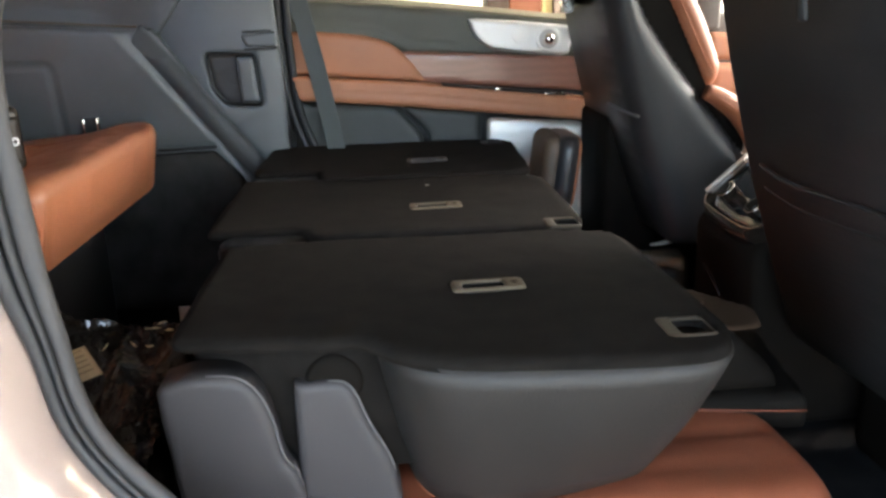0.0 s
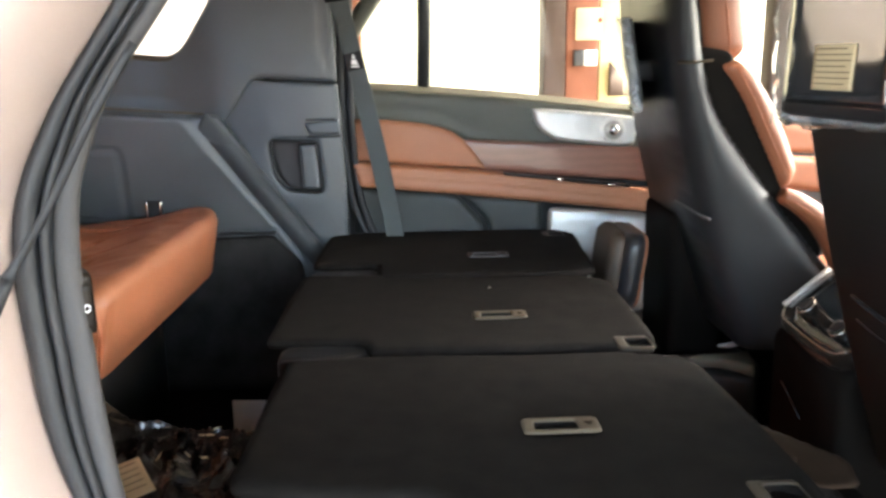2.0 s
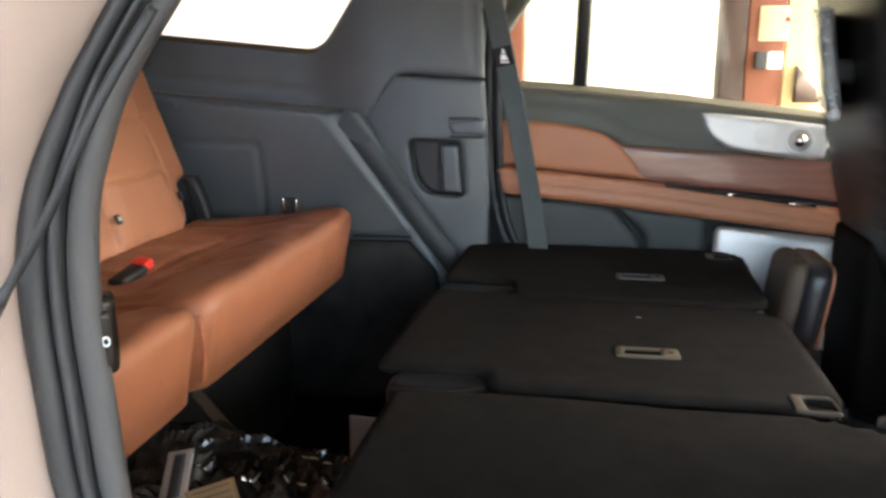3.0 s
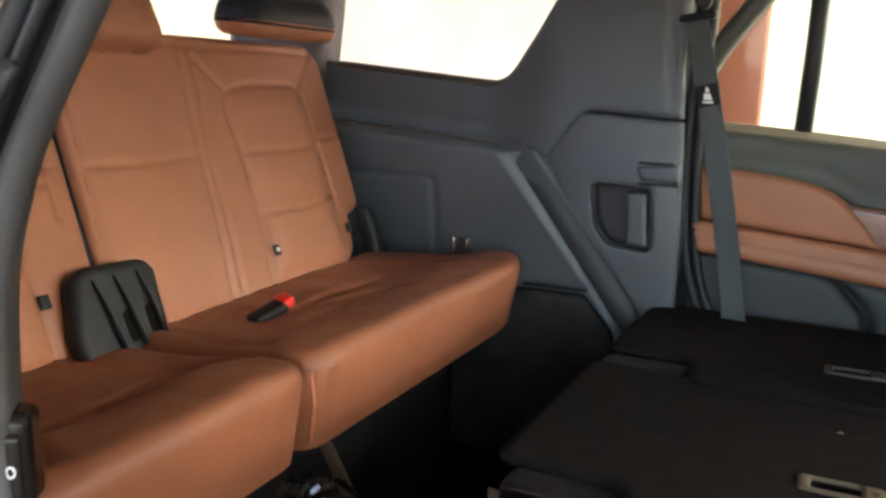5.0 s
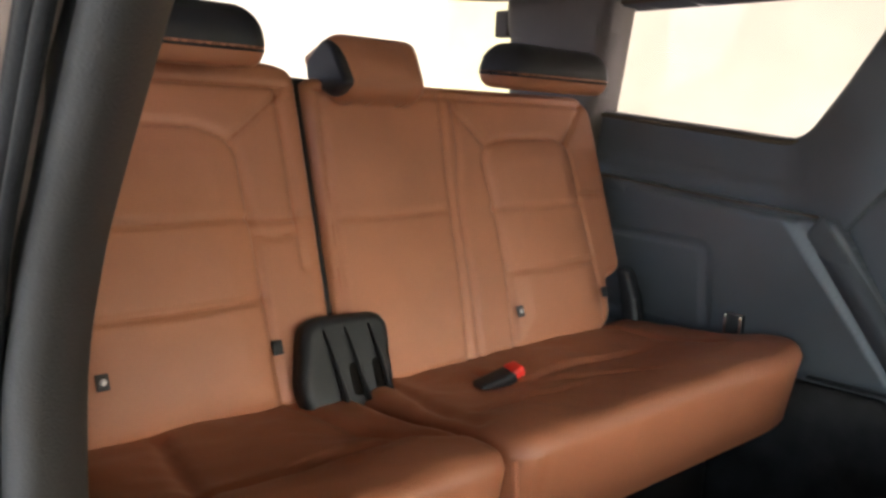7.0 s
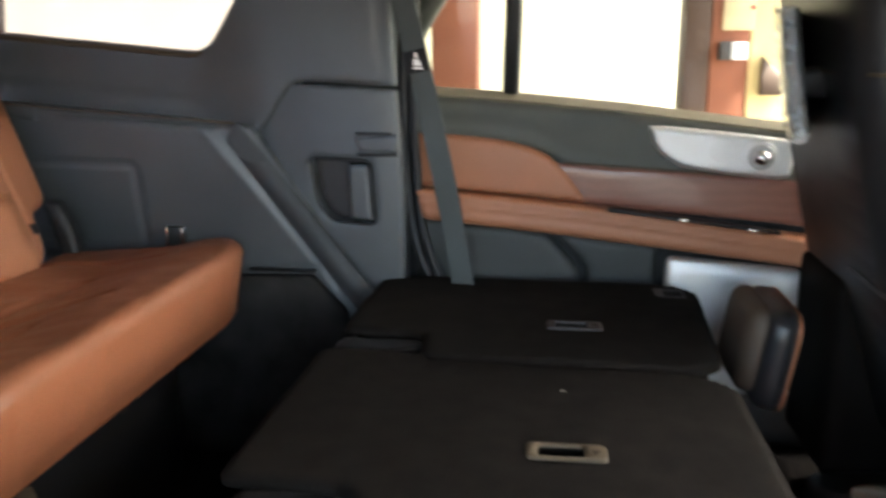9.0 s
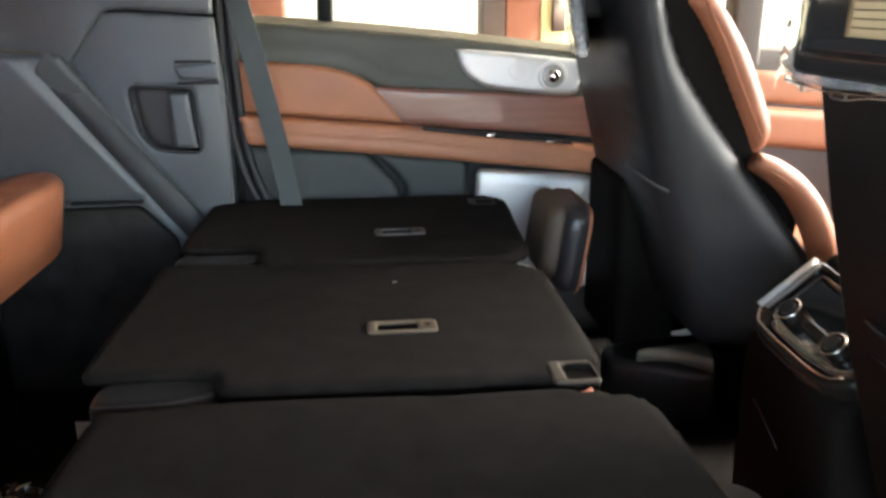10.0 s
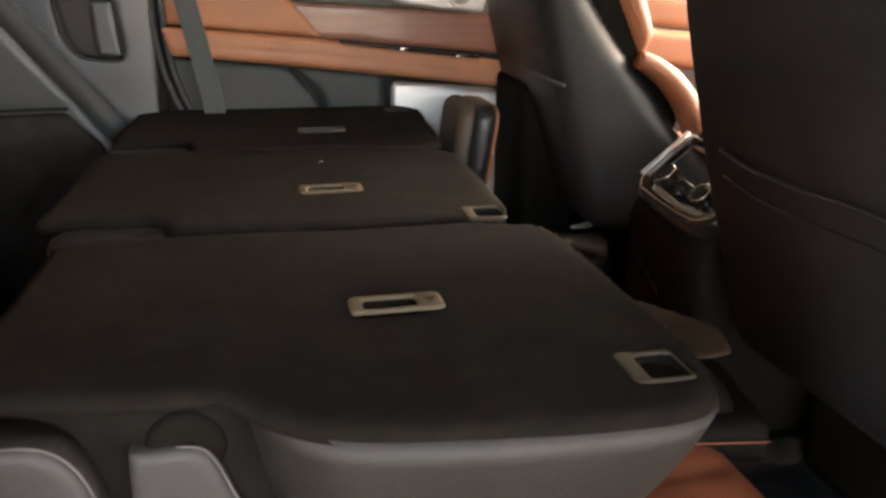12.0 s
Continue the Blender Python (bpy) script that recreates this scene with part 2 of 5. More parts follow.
def slab(poly, thick, edge, M, res=0.012, seams=(), puff=0.0, holes=(), wrinkle=0.0, bend=None, seam_w=0.008, seam_d=0.006, relief=None, open_back=False):
    """A padded or moulded panel: an outline (u, v), rounded over by edge along its rim, with seams pressed in, sides down to -thick."""
    xs = [p[0] for p in poly]
    ys = [p[1] for p in poly]
    nu, nv = max(3, int((max(xs) - min(xs)) / res) + 3), max(3, int((max(ys) - min(ys)) / res) + 3)
    U, V = np.meshgrid(np.linspace(min(xs) - res * 0.5, max(xs) + res * 0.5, nu), np.linspace(min(ys) - res * 0.5, max(ys) + res * 0.5, nv))
    P = np.stack([U.ravel(), V.ravel()], 1)

    def field(Q):
        f = sdf_poly(Q, poly)
        for h in holes:
            f = np.maximum(f, -sdf_poly(Q, h))
        return f
    d = field(P)
    inside = d < 0
    for _ in range(3):
        h = 1e-4
        g = np.stack([field(P + (h, 0)) - field(P - (h, 0)), field(P + (0, h)) - field(P - (0, h))], 1) / (2 * h)
        n = np.maximum(np.hypot(g[:, 0], g[:, 1]), 1e-6)
        step = np.where((~inside) & (d < res * 2.2), d, 0)
        P = P - g / n[:, None] * step[:, None]
        d = field(P)
    depth = np.clip(-d, 0, None)
    k = np.clip(depth / max(edge, 1e-6), 0, 1)
    H = edge * np.sqrt(np.clip(1 - (1 - k) ** 2, 0, 1)) - edge
    H += puff * np.clip(depth / 0.12, 0, 1) ** 0.6
    for line in seams:
        q = sdf_line(P, line)
        H -= seam_d * np.exp(-(q / seam_w) ** 2)
    if relief is not None:
        H += relief(P)

    def height(points):
        Q = np.array([(p[0], p[1]) for p in points], float)
        kk = np.clip(np.clip(-field(Q), 0, None) / max(edge, 1e-6), 0, 1)
        h = edge * np.sqrt(np.clip(1 - (1 - kk) ** 2, 0, 1)) - edge + puff * np.clip(-field(Q) / 0.12, 0, 1) ** 0.6
        for line in seams:
            h -= seam_d * np.exp(-(sdf_line(Q, line) / seam_w) ** 2)
        if relief is not None:
            h += relief(Q)
        if wrinkle:
            h += np.array([wrinkle * rumple(x, y) for x, y in Q]) * np.clip(-field(Q) / 0.03, 0, 1)
        return h
    SURF["height"], SURF["pose"] = height, M.copy()
    bm = bmesh.new()
    keep = inside.reshape(nv, nu)
    verts = {}

    def vert(r, c):
        i = r * nu + c
        if i not in verts:
            x, y, z = P[i, 0], P[i, 1], H[i]
            if wrinkle:
                z += wrinkle * rumple(x, y) * min(1.0, depth[i] / 0.03)
            verts[i] = bm.verts.new((x, y, z))
        return verts[i]
    for r in range(nv - 1):
        for c in range(nu - 1):
            if keep[r:r + 2, c:c + 2].any():
                q = (vert(r, c), vert(r, c + 1), vert(r + 1, c + 1), vert(r + 1, c))
                bm.faces.new(q)
    bmesh.ops.remove_doubles(bm, verts=bm.verts, dist=res * 0.05)
    bmesh.ops.dissolve_degenerate(bm, edges=bm.edges, dist=1e-5)
    rim = [e for e in bm.edges if len(e.link_faces) == 1]
    ext = bmesh.ops.extrude_edge_only(bm, edges=rim)
    low = [v for v in ext["geom"] if isinstance(v, bmesh.types.BMVert)]
    for v in low:
        v.co.z = -thick
    if not open_back:
        ends = [e for e in ext["geom"] if isinstance(e, bmesh.types.BMEdge) and len(e.link_faces) == 1]
        bmesh.ops.triangle_fill(bm, edges=ends, use_beauty=False)
    if bend is not None:
        for v in bm.verts:
            v.co = Vector(bend(v.co))
    bm.transform(M)
    return bm


def tube(pts, r, seg=8, closed=False, flat=1.0, side=(0, 1, 0)):
    """A round (or flattened) bar along a line; r may be one radius or one for each point."""
    pts = [Vector(p) for p in pts]
    bm = bmesh.new()
    rings = []
    k = len(pts)
    for i, p in enumerate(pts):
        a = pts[(i - 1) % k] if closed or i else p
        b = pts[(i + 1) % k] if closed or i < k - 1 else p
        t = (b - a).normalized()
        s = Vector(side)
        if abs(t.dot(s)) > 0.95:
            s = Vector((1, 0, 0)) if abs(t.x) < 0.9 else Vector((0, 0, 1))
        n = t.cross(s).normalized()
        s = n.cross(t).normalized()
        rad = r[i] if isinstance(r, (list, tuple)) else r
        rings.append([bm.verts.new(p + n * rad * math.cos(2 * math.pi * j / seg) + s * rad * flat * math.sin(2 * math.pi * j / seg)) for j in range(seg)])
    for i in range(k if closed else k - 1):
        a, b = rings[i], rings[(i + 1) % k]
        for j in range(seg):
            bm.faces.new((a[j], a[(j + 1) % seg], b[(j + 1) % seg], b[j]))
    if not closed:
        bm.faces.new(rings[0][::-1])
        bm.faces.new(rings[-1])
    return bm


def ribbon(pts, width, thick, across):
    """A flat band (webbing) along a line; across is its width's direction."""
    bm = bmesh.new()
    rings = []
    pts = [Vector(p) for p in pts]
    for i, p in enumerate(pts):
        t = (pts[min(i + 1, len(pts) - 1)] - pts[max(i - 1, 0)]).normalized()
        a = Vector(across)
        a = (a - t * a.dot(t)).normalized() * width / 2
        n = t.cross(a).normalized() * thick / 2
        rings.append([bm.verts.new(p + q) for q in (-a - n, a - n, a + n, -a + n)])
    for a, b in zip(rings[:-1], rings[1:]):
        for j in range(4):
            bm.faces.new((a[j], a[(j + 1) % 4], b[(j + 1) % 4], b[j]))
    bm.faces.new(rings[0][::-1])
    bm.faces.new(rings[-1])
    return bm


def box(c, s, bevel=0.004, M=None, seg=2):
    bm = bmesh.new()
    bmesh.ops.create_cube(bm, size=1)
    for v in bm.verts:
        v.co = Vector((v.co.x * s[0], v.co.y * s[1], v.co.z * s[2]))
    if bevel:
        bmesh.ops.bevel(bm, geom=bm.edges[:], offset=bevel, segments=seg, profile=0.6, affect="EDGES")
    bmesh.ops.translate(bm, verts=bm.verts, vec=c)
    if M is not None:
        bm.transform(M)
    return bm


def prism(poly, lo, hi, M, bevel=0.0, seg=2):
    """An outline (u, v) with straight sides from lo to hi along the third axis."""
    bm = bmesh.new()
    a = [bm.verts.new((p[0], p[1], lo)) for p in poly]
    b = [bm.verts.new((p[0], p[1], hi)) for p in poly]
    bm.faces.new(a[::-1])
    bm.faces.new(b)
    for i in range(len(poly)):
        j = (i + 1) % len(poly)
        bm.faces.new((a[i], a[j], b[j], b[i]))
    if bevel:
        rim = [e for e in bm.edges if abs(e.verts[0].co.z - e.verts[1].co.z) < 1e-6]
        bmesh.ops.bevel(bm, geom=rim, offset=bevel, segments=seg, profile=0.6, affect="EDGES")
    bm.transform(M)
    return bm


def join(*bms):
    """One bmesh out of several."""
    out = bmesh.new()
    for b in bms:
        me = bpy.data.meshes.new("joined")
        b.to_mesh(me)
        b.free()
        out.from_mesh(me)
        bpy.data.meshes.remove(me)
    return out


def disc(c, r, h, axis, seg=28, bevel=0.002):
    """A short round button or knob along an axis."""
    bm = bmesh.new()
    bmesh.ops.create_cone(bm, cap_ends=True, segments=seg, radius1=r, radius2=r, depth=h)
    if bevel:
        rim = [e for e in bm.edges if abs(e.verts[0].co.z - e.verts[1].co.z) < 1e-6]
        bmesh.ops.bevel(bm, geom=rim, offset=bevel, segments=3, profile=0.6, affect="EDGES")
    bm.transform(Matrix.Translation(c) @ Vector(axis).to_track_quat("Z", "Y").to_matrix().to_4x4())
    return bm


MID = 1.6                      # the car's centre line
TOP = frame_of((0, 0, 0), (1, 0, 0), (0, 1, 0))          # u = x, v = y, up


def far_wall(y):
    return frame_of((0, y, 0), (1, 0, 0), (0, 0, 1))


def rect(x0, y0, x1, y1):
    return [(x0, y0), (x1, y0), (x1, y1), (x0, y1)]


# ---- structure ----
def struct(name, bm, material, label, category, smooth=True):
    ob = link(name, bm, material, None, "", smooth)
    return tagged(ob, label, category, kind="structure")


struct("ground", box((0, 0, -0.05), (400, 400, 0.1), 0), M_GROUND, "grey paved ground around the car", "ground", False)
struct("floor", box((0.18, MID, 0.60), (3.56, 1.92, 0.04), 0.004), M_FLOOR, "black carpeted cabin floor", "floor")
struct("ceiling", slab(soft_corners(rect(-1.62, 0.80, 1.50, 2.40), 0.15), 0.05, 0.04, frame_of((0, 0, 1.86), (1, 0, 0), (0, -1, 0)) @ Matrix.Diagonal((1, -1, 1, 1)), 0.06),
       M_HEADLINER, "pale fabric headliner", "ceiling")
struct("roof", box((0.21, MID, 1.945), (3.68, 1.72, 0.03), 0.012), M_PAINT, "champagne metal roof skin", "car roof")

# near side: door opening with painted flange, double rubber seal and inner trim
REAR_EDGE = [(0.20, 0.665), (0.07, 0.735), (-0.06, 0.845), (-0.169, 0.966), (-0.215, 1.03), (-0.243, 1.095), (-0.258, 1.182), (-0.264, 1.276),
             (-0.267, 1.34), (-0.262, 1.40), (-0.249, 1.442), (-0.233, 1.478), (-0.200, 1.525), (-0.140, 1.60), (-0.06, 1.68), (0.06, 1.745)]
FRONT_EDGE = [(0.30, 1.77), (0.75, 1.77), (0.92, 1.70), (0.98, 1.45), (0.98, 0.90), (0.92, 0.68), (0.72, 0.64), (0.40, 0.645)]
opening = rounded([(x, z) for x, z in REAR_EDGE + FRONT_EDGE], 4)


def grown(poly, d):
    """The outline moved outwards by d (it runs clockwise)."""
    out = []
    for i, p in enumerate(poly):
        t = (poly[(i + 1) % len(poly)] - poly[i - 1]).normalized()
        out.append(p + Vector((-t.y, t.x)) * d)
    return out


def smooth(a, b, x):
    t = max(0.0, min(1.0, (x - a) / (b - a)))
    return t * t * (3 - 2 * t)


def seal_width(z):
    return 0.027 + 0.016 * smooth(1.10, 1.25, z) - 0.018 * smooth(1.36, 1.50, z)


def ring_at(share, extra=0.0):
    """The door opening's outline moved out by a share of the seal's width, which is narrower above and below."""
    out = []
    for i, p in enumerate(opening):
        t = (opening[(i + 1) % len(opening)] - opening[i - 1]).normalized()
        out.append(p + Vector((-t.y, t.x)) * (0.012 * (1 - smooth(1.03, 1.15, p.y)) + share * seal_width(p.y) + extra))
    return out


flange = ring_at(1.0)
QWIN = soft_corners([(-1.10, 1.55), (-0.60, 1.525), (-0.52, 1.66), (-0.46, 1.80), (-1.10, 1.80)], 0.04)
side_outline = soft_corners([(-1.75, 0.45), (1.35, 0.45), (1.35, 1.35), (1.20, 1.88), (-1.60, 1.90), (-1.78, 1.2)], 0.15)
struct("body_side_near", slab(side_outline, 0.12, 0.10, far_wall(0.690), 0.018, holes=[flange, QWIN], open_back=True), M_PAINT,
       "champagne metallic body side around the open rear door", "car body")


def ring_tube(poly, y, r, flat=1.0):
    return tube([(p.x, y, p.y) for p in poly], r, 8, True, flat)


seal = thing("door_seal", "black double-lipped rubber seal round the open door", "door seal", at=(0, 0.8, 0.62))
part("seal_lip", ring_tube(ring_at(0.77), 0.797, [0.225 * seal_width(p.y) for p in opening], 0.9), M_RUBBER, seal)
part("seal_bulb", ring_tube(ring_at(0.43), 0.799, [0.11 * seal_width(p.y) for p in opening], 1.3), M_RUBBER, seal)
part("seal_base", slab(ring_at(1.15), 0.02, 0.004, far_wall(0.808), 0.02, holes=[ring_at(0.32)], open_back=True), M_RUBBER, seal)

near_trim = slab(soft_corners([(-1.60, 0.60), (1.2, 0.60), (1.2, 1.84), (-1.60, 1.84)], 0.05), 0.03, 0.02,
                 frame_of((0, 0.846, 0), (-1, 0, 0), (0, 0, 1)) @ Matrix.Diagonal((-1, 1, 1, 1)), 0.025, holes=[ring_at(0, 0.040), QWIN], open_back=True)
struct("trim_near", near_trim, M_NEAR, "dark grey moulded side trim beside the open door", "interior trim")
bm = bmesh.new()
loops = [[bm.verts.new((p.x, y + 0.004 * smooth(1.40, 1.52, p.y), p.y)) for p in ring_at(k, e)] for k, e, y in ((0.39, 0, 0.8065), (0.32, 0, 0.803), (0.07, 0, 0.806), (-0.03, 0, 0.810), (-0.02, 0, 0.816), (0, 0.014, 0.832), (0, 0.030, 0.846), (0, 0.044, 0.852))]
for la, lb in zip(loops[:-1], loops[1:]):
    for k in range(len(la)):
        m = (k + 1) % len(la)
        bm.faces.new((la[k], la[m], lb[m], lb[k]))
struct("trim_near_return", bm, M_NEAR, "dark trim edge inside the door seal", "interior trim")
struct("door_open", slab(soft_corners([(0.0, 0.52), (1.12, 0.52), (1.12, 1.30), (0.98, 1.78), (0.12, 1.80), (0.0, 1.34)], 0.06), 0.09, 0.03, frame_of((1.02, 0.60, 0), (0.34, -0.94, 0), (0, 0, 1)), 0.04,
       holes=[soft_corners([(0.06, 1.36), (1.06, 1.34), (0.92, 1.70), (0.16, 1.72)], 0.05)]), M_TRIM_D, "dark-trimmed rear door standing open", "car door")

# far side outer skin
struct("body_side_far", join(box((0.25, 2.585, 0.885), (3.7, 0.03, 0.87), 0.01), box((-0.34, 2.52, 1.66), (0.26, 0.04, 0.5), 0.01), box((-1.37, 2.50, 1.66), (0.28, 0.04, 0.5), 0.01), box((0, 2.47, 1.87), (3.0, 0.10, 0.08), 0.01)),
       M_PAINT, "champagne metal body side beyond the door trim", "car body")
struct("body_front", box((1.95, MID, 0.80), (0.10, 1.9, 0.9), 0.02), M_TRIM_D, "dark dashboard wall ahead of the front seats", "dashboard")
struct("body_rear", box((-1.66, MID, 0.95), (0.10, 1.8, 0.86), 0.02), M_TRIM_D, "dark tailgate lining behind the third row", "tailgate")

struct("door_front_near", box((1.68, 0.72, 0.92), (0.66, 0.08, 0.92), 0.02), M_TRIM_D, "dark closed front door on the open side", "car door")
# added backing plate, stops outside light showing through the trim gaps
struct("pillar_backing", box((-0.29, 2.435, 1.24), (0.28, 0.03, 1.22), 0.004), M_BLACK, "black plate added behind the trim to block light", "pillar")
# glass
for name, pts, lab in (
    ("window_rear", [(-1.66, 0.95, 1.38), (-1.66, 2.25, 1.38), (-1.56, 2.20, 1.84), (-1.56, 1.0, 1.84)], "tinted tailgate window"),
    ("window_quarter", [(-1.24, 2.47, 1.52), (-0.52, 2.47, 1.50), (-0.42, 2.43, 1.84), (-1.24, 2.43, 1.84)], "tinted fixed rear side window"),
    ("window_quarter_near", [(-1.14, 0.74, 1.52), (-0.52, 0.74, 1.50), (-0.42, 0.77, 1.84), (-1.14, 0.77, 1.84)], "tinted fixed rear side window"),
    ("window_door", [(-0.24, 2.50, 1.38), (1.0, 2.50, 1.30), (0.85, 2.44, 1.84), (-0.16, 2.44, 1.84)], "clear rear door window"),
):
    bm = bmesh.new()
    vs = [bm.verts.new(p) for p in pts]
    f = bm.faces.new(vs)
    ex = bmesh.ops.extrude_face_region(bm, geom=[f])
    bmesh.ops.translate(bm, verts=[v for v in ex["geom"] if isinstance(v, bmesh.types.BMVert)], vec=(0.003, 0.003, 0))
    struct(name, bm, M_GLASS if "door" in name else M_PRIVACY, lab, "car window", False)

# ---- outside ----
# unseen roof, outline cut to keep sun and high sky off the cabin
struct("canopy", prism([(-9.0, -4.6), (8.5, -4.6), (8.5, 0.6), (4.4, 1.0), (4.2, 1.95), (3.15, 2.05), (3.15, 9.2), (-9.0, 9.2)], 3.39, 3.51, TOP), M_SOFFIT, "plain brown canopy roof added out of view to shade the car", "canopy", False)
# added unseen wall, its height sets how much horizon sky comes in
struct("wall_near", box((-1.3, -7.5, 0.60), (30.0, 0.2, 1.20), 0.01), M_WALL2, "low pale wall added out of view on the open side", "wall", False)
wall_far = struct("backdrop", box((0, 9.0, 2.5), (40, 0.3, 6.0), 0), M_WALL_GLOW, "cream wall beyond the car, made to glow as if sunlit", "backdrop", False)
# added out of view to hold back low light from the front
struct("wall_front", box((11.0, 0.5, 1.15), (0.3, 18.0, 2.3), 0.01), M_WALL2, "plain pale wall added ahead to block low frontal light", "wall", False)
# unseen filler without emission, keeps rear glow off the open side
struct("wall_rear", box((-9.0, -1.7, 1.68), (0.3, 5.8, 3.40), 0.01), M_WALL2, "plain unlit wall added where the glowing rear wall stops", "wall", False)
wall_back = struct("backdrop_rear", box((-9.0, 5.2, 2.5), (0.3, 8.0, 6.0), 0), M_WALL_R_GLOW, "cream wall behind the car, made to glow as if sunlit", "backdrop", False)
for x0, x1, m, lab in ((-0.62, -0.325, M_TERRA, "terracotta painted wall pilaster outside"), (0.945, 1.098, M_BROWN, "brown painted column outside"), (1.102, 1.332, M_TERRA, "terracotta painted wall strip outside"), (1.336, 1.64, M_CREAMY, "cream painted column outside")):
    pil = thing("pilaster", lab, "pilaster", "pilasters outside", at=((x0 + x1) / 2, 6.0, 0))
    part("shaft", box(((x0 + x1) / 2, 6.0, 2.1), (x1 - x0, 0.25, 4.2), 0.01), m, pil)
    part("plinth", box(((x0 + x1) / 2, 6.0, 0.15), (x1 - x0 + 0.06, 0.31, 0.3), 0.01), m, pil)


switchbox = thing("wall_box", "white and dark grey switch box on the terracotta wall strip", "switch box", at=(1.23, 5.85, 1.51))
part("box", box((1.265, 5.85, 1.512), (0.09, 0.05, 0.105), 0.01), M_WHITE, switchbox)
part("dark_side", box((1.182, 5.852, 1.512), (0.070, 0.045, 0.110), 0.01), M_GREY, switchbox, "dark grey half")
notice = thing("wall_notice", "pale paper notice pinned over the terracotta wall strip", "notice", at=(1.255, 5.86, 1.74))
part("sheet", box((1.255, 5.862, 1.74), (0.185, 0.008, 0.215), 0.002), M_CREAM, notice)
part("stamp", disc((1.335, 5.856, 1.765), 0.016, 0.003, (0, -1, 0), 14, 0), M_RED, notice, "small red stamp")
fitting = thing("wall_fitting", "dark metal fitting on the cream column outside", "wall fitting", at=(1.48, 5.84, 1.36))
part("bracket", prism([(1.40, 1.25), (1.58, 1.25), (1.58, 1.33), (1.47, 1.40), (1.40, 1.48)], -0.03, 0.03, far_wall(5.835), 0.006), M_BROWN, fitting)


# ---- second row: three folded seats ----
def bezel(parent, x, y, w, d, z, name, lever=True, rim=None):
    b = part(name, slab(soft_corners(rect(x, y, x + w, y + d), 0.008), 0.004, 0.003, TOP @ Matrix.Translation((0, 0, z + 0.004)), 0.004,
                        holes=[soft_corners(rect(x + w * (0.15 if lever else 0.30), y + d * (0.20 if lever else 0.12), x + w * (0.72 if lever else 0.965), y + d * (0.82 if lever else 0.90)), 0.004)], open_back=True), rim or M_BEIGE, parent, "dark plastic release bezel" if rim else "beige plastic release bezel")
    if lever:
        part("release_lever", box((x + w * 0.43, y + d * 0.66, z - 0.011), (w * 0.46, d * 0.16, 0.004), 0.0015), M_BLACK, b, "dark plastic release lever")
        part("symbol", join(box((x + w * 0.86, y + d * 0.55, z + 0.0042), (w * 0.10, d * 0.10, 0.0006), 0), box((x + w * 0.86, y + d * 0.4, z + 0.0042), (w * 0.06, d * 0.08, 0.0006), 0)), M_FLAP, b, "small printed mark", False)
    return b


def hinge_cover(parent, pts, y0, y1, material=M_GREY):
    cover = part("hinge_cover", slab(pts, y1 - y0, 0.007, far_wall(y0), 0.008), material, parent, "grey plastic hinge cover")
    crest = [p for p in pts if p[1] > 0.86]
    # rim highlight drawn as a paler tube along the crest
    part("cover_edge", tube([(p[0], y0 + 0.0060, p[1]) for p in crest[len(crest) // 3:]], 0.0014, 6), M_EDGE, cover, "paler tube for the rim highlight of the cover")
    return cover


ZT = 1.05


def folded_seat(plan, handle, latch, label, cushion, shell, rim=None, cz=0.855):
    cx = sum(p[0] for p in plan) / len(plan)
    cy = sum(p[1] for p in plan) / len(plan)
    s = thing("folded_seat", label, "car seat", "second-row seats", at=(cx, cy, 0.62))
    hx, hy = handle
    hole = soft_corners(rect(hx + 0.014, hy + 0.006, hx + 0.080, hy + 0.035), 0.004)
    lx, ly = latch
    hole2 = soft_corners(rect(lx + 0.018, ly + 0.008, lx + 0.057, ly + 0.051), 0.004)
    part("back_panel", slab(soft_corners(plan, 0.025), 0.016, 0.009, TOP @ Matrix.Translation((0, 0, ZT)), 0.012, holes=[hole, hole2], wrinkle=0.003), M_CARPET, s, "black carpeted seatback panel")
    part("back_shell", slab(soft_corners(shell, 0.04), 0.17, 0.02, TOP @ Matrix.Translation((0, 0, ZT - 0.014)), 0.02), M_CARPET, s, "black seatback shell")
    bezel(s, hx, hy, 0.099, 0.041, ZT, "handle_bezel", True, rim)
    bezel(s, lx, ly, 0.060, 0.058, ZT - 0.003, "latch_bezel", False, rim or M_BEIGE_SHADED)
    # black plate gives the hole its shade by colour
    part("latch_shade_plate", box((lx + 0.037, ly + 0.030, ZT - 0.0105), (0.044, 0.048, 0.0012), 0), M_MATTE, s, "black plate put in to darken the latch hole", False)
    x0, y0, x1, y1 = cushion
    part("seat_cushion", slab(soft_corners(rect(x0, y0, x1, y1), 0.09), cz - 0.655, 0.05, TOP @ Matrix.Translation((0, 0, cz)), 0.015, puff=0.01, wrinkle=0.004,
                              seam_w=0.005, seam_d=0.004,
                              seams=[[(x0 + 0.02, (y0 + y1) / 2 + dy), (x1 - 0.03, (y0 + y1) / 2 + dy + 0.012)] for dy in (-0.165, -0.14, -0.07, 0.0, 0.07, 0.14)]), M_RUSSET_SHADE, s, "tan leather seat cushion")
    part("seat_base", box(((x0 + x1) / 2 - 0.05, (y0 + y1) / 2, 0.645), (x1 - x0 - 0.16, y1 - y0 - 0.08, 0.05), 0.01), M_BLACK, s, "black metal seat base")
    return s


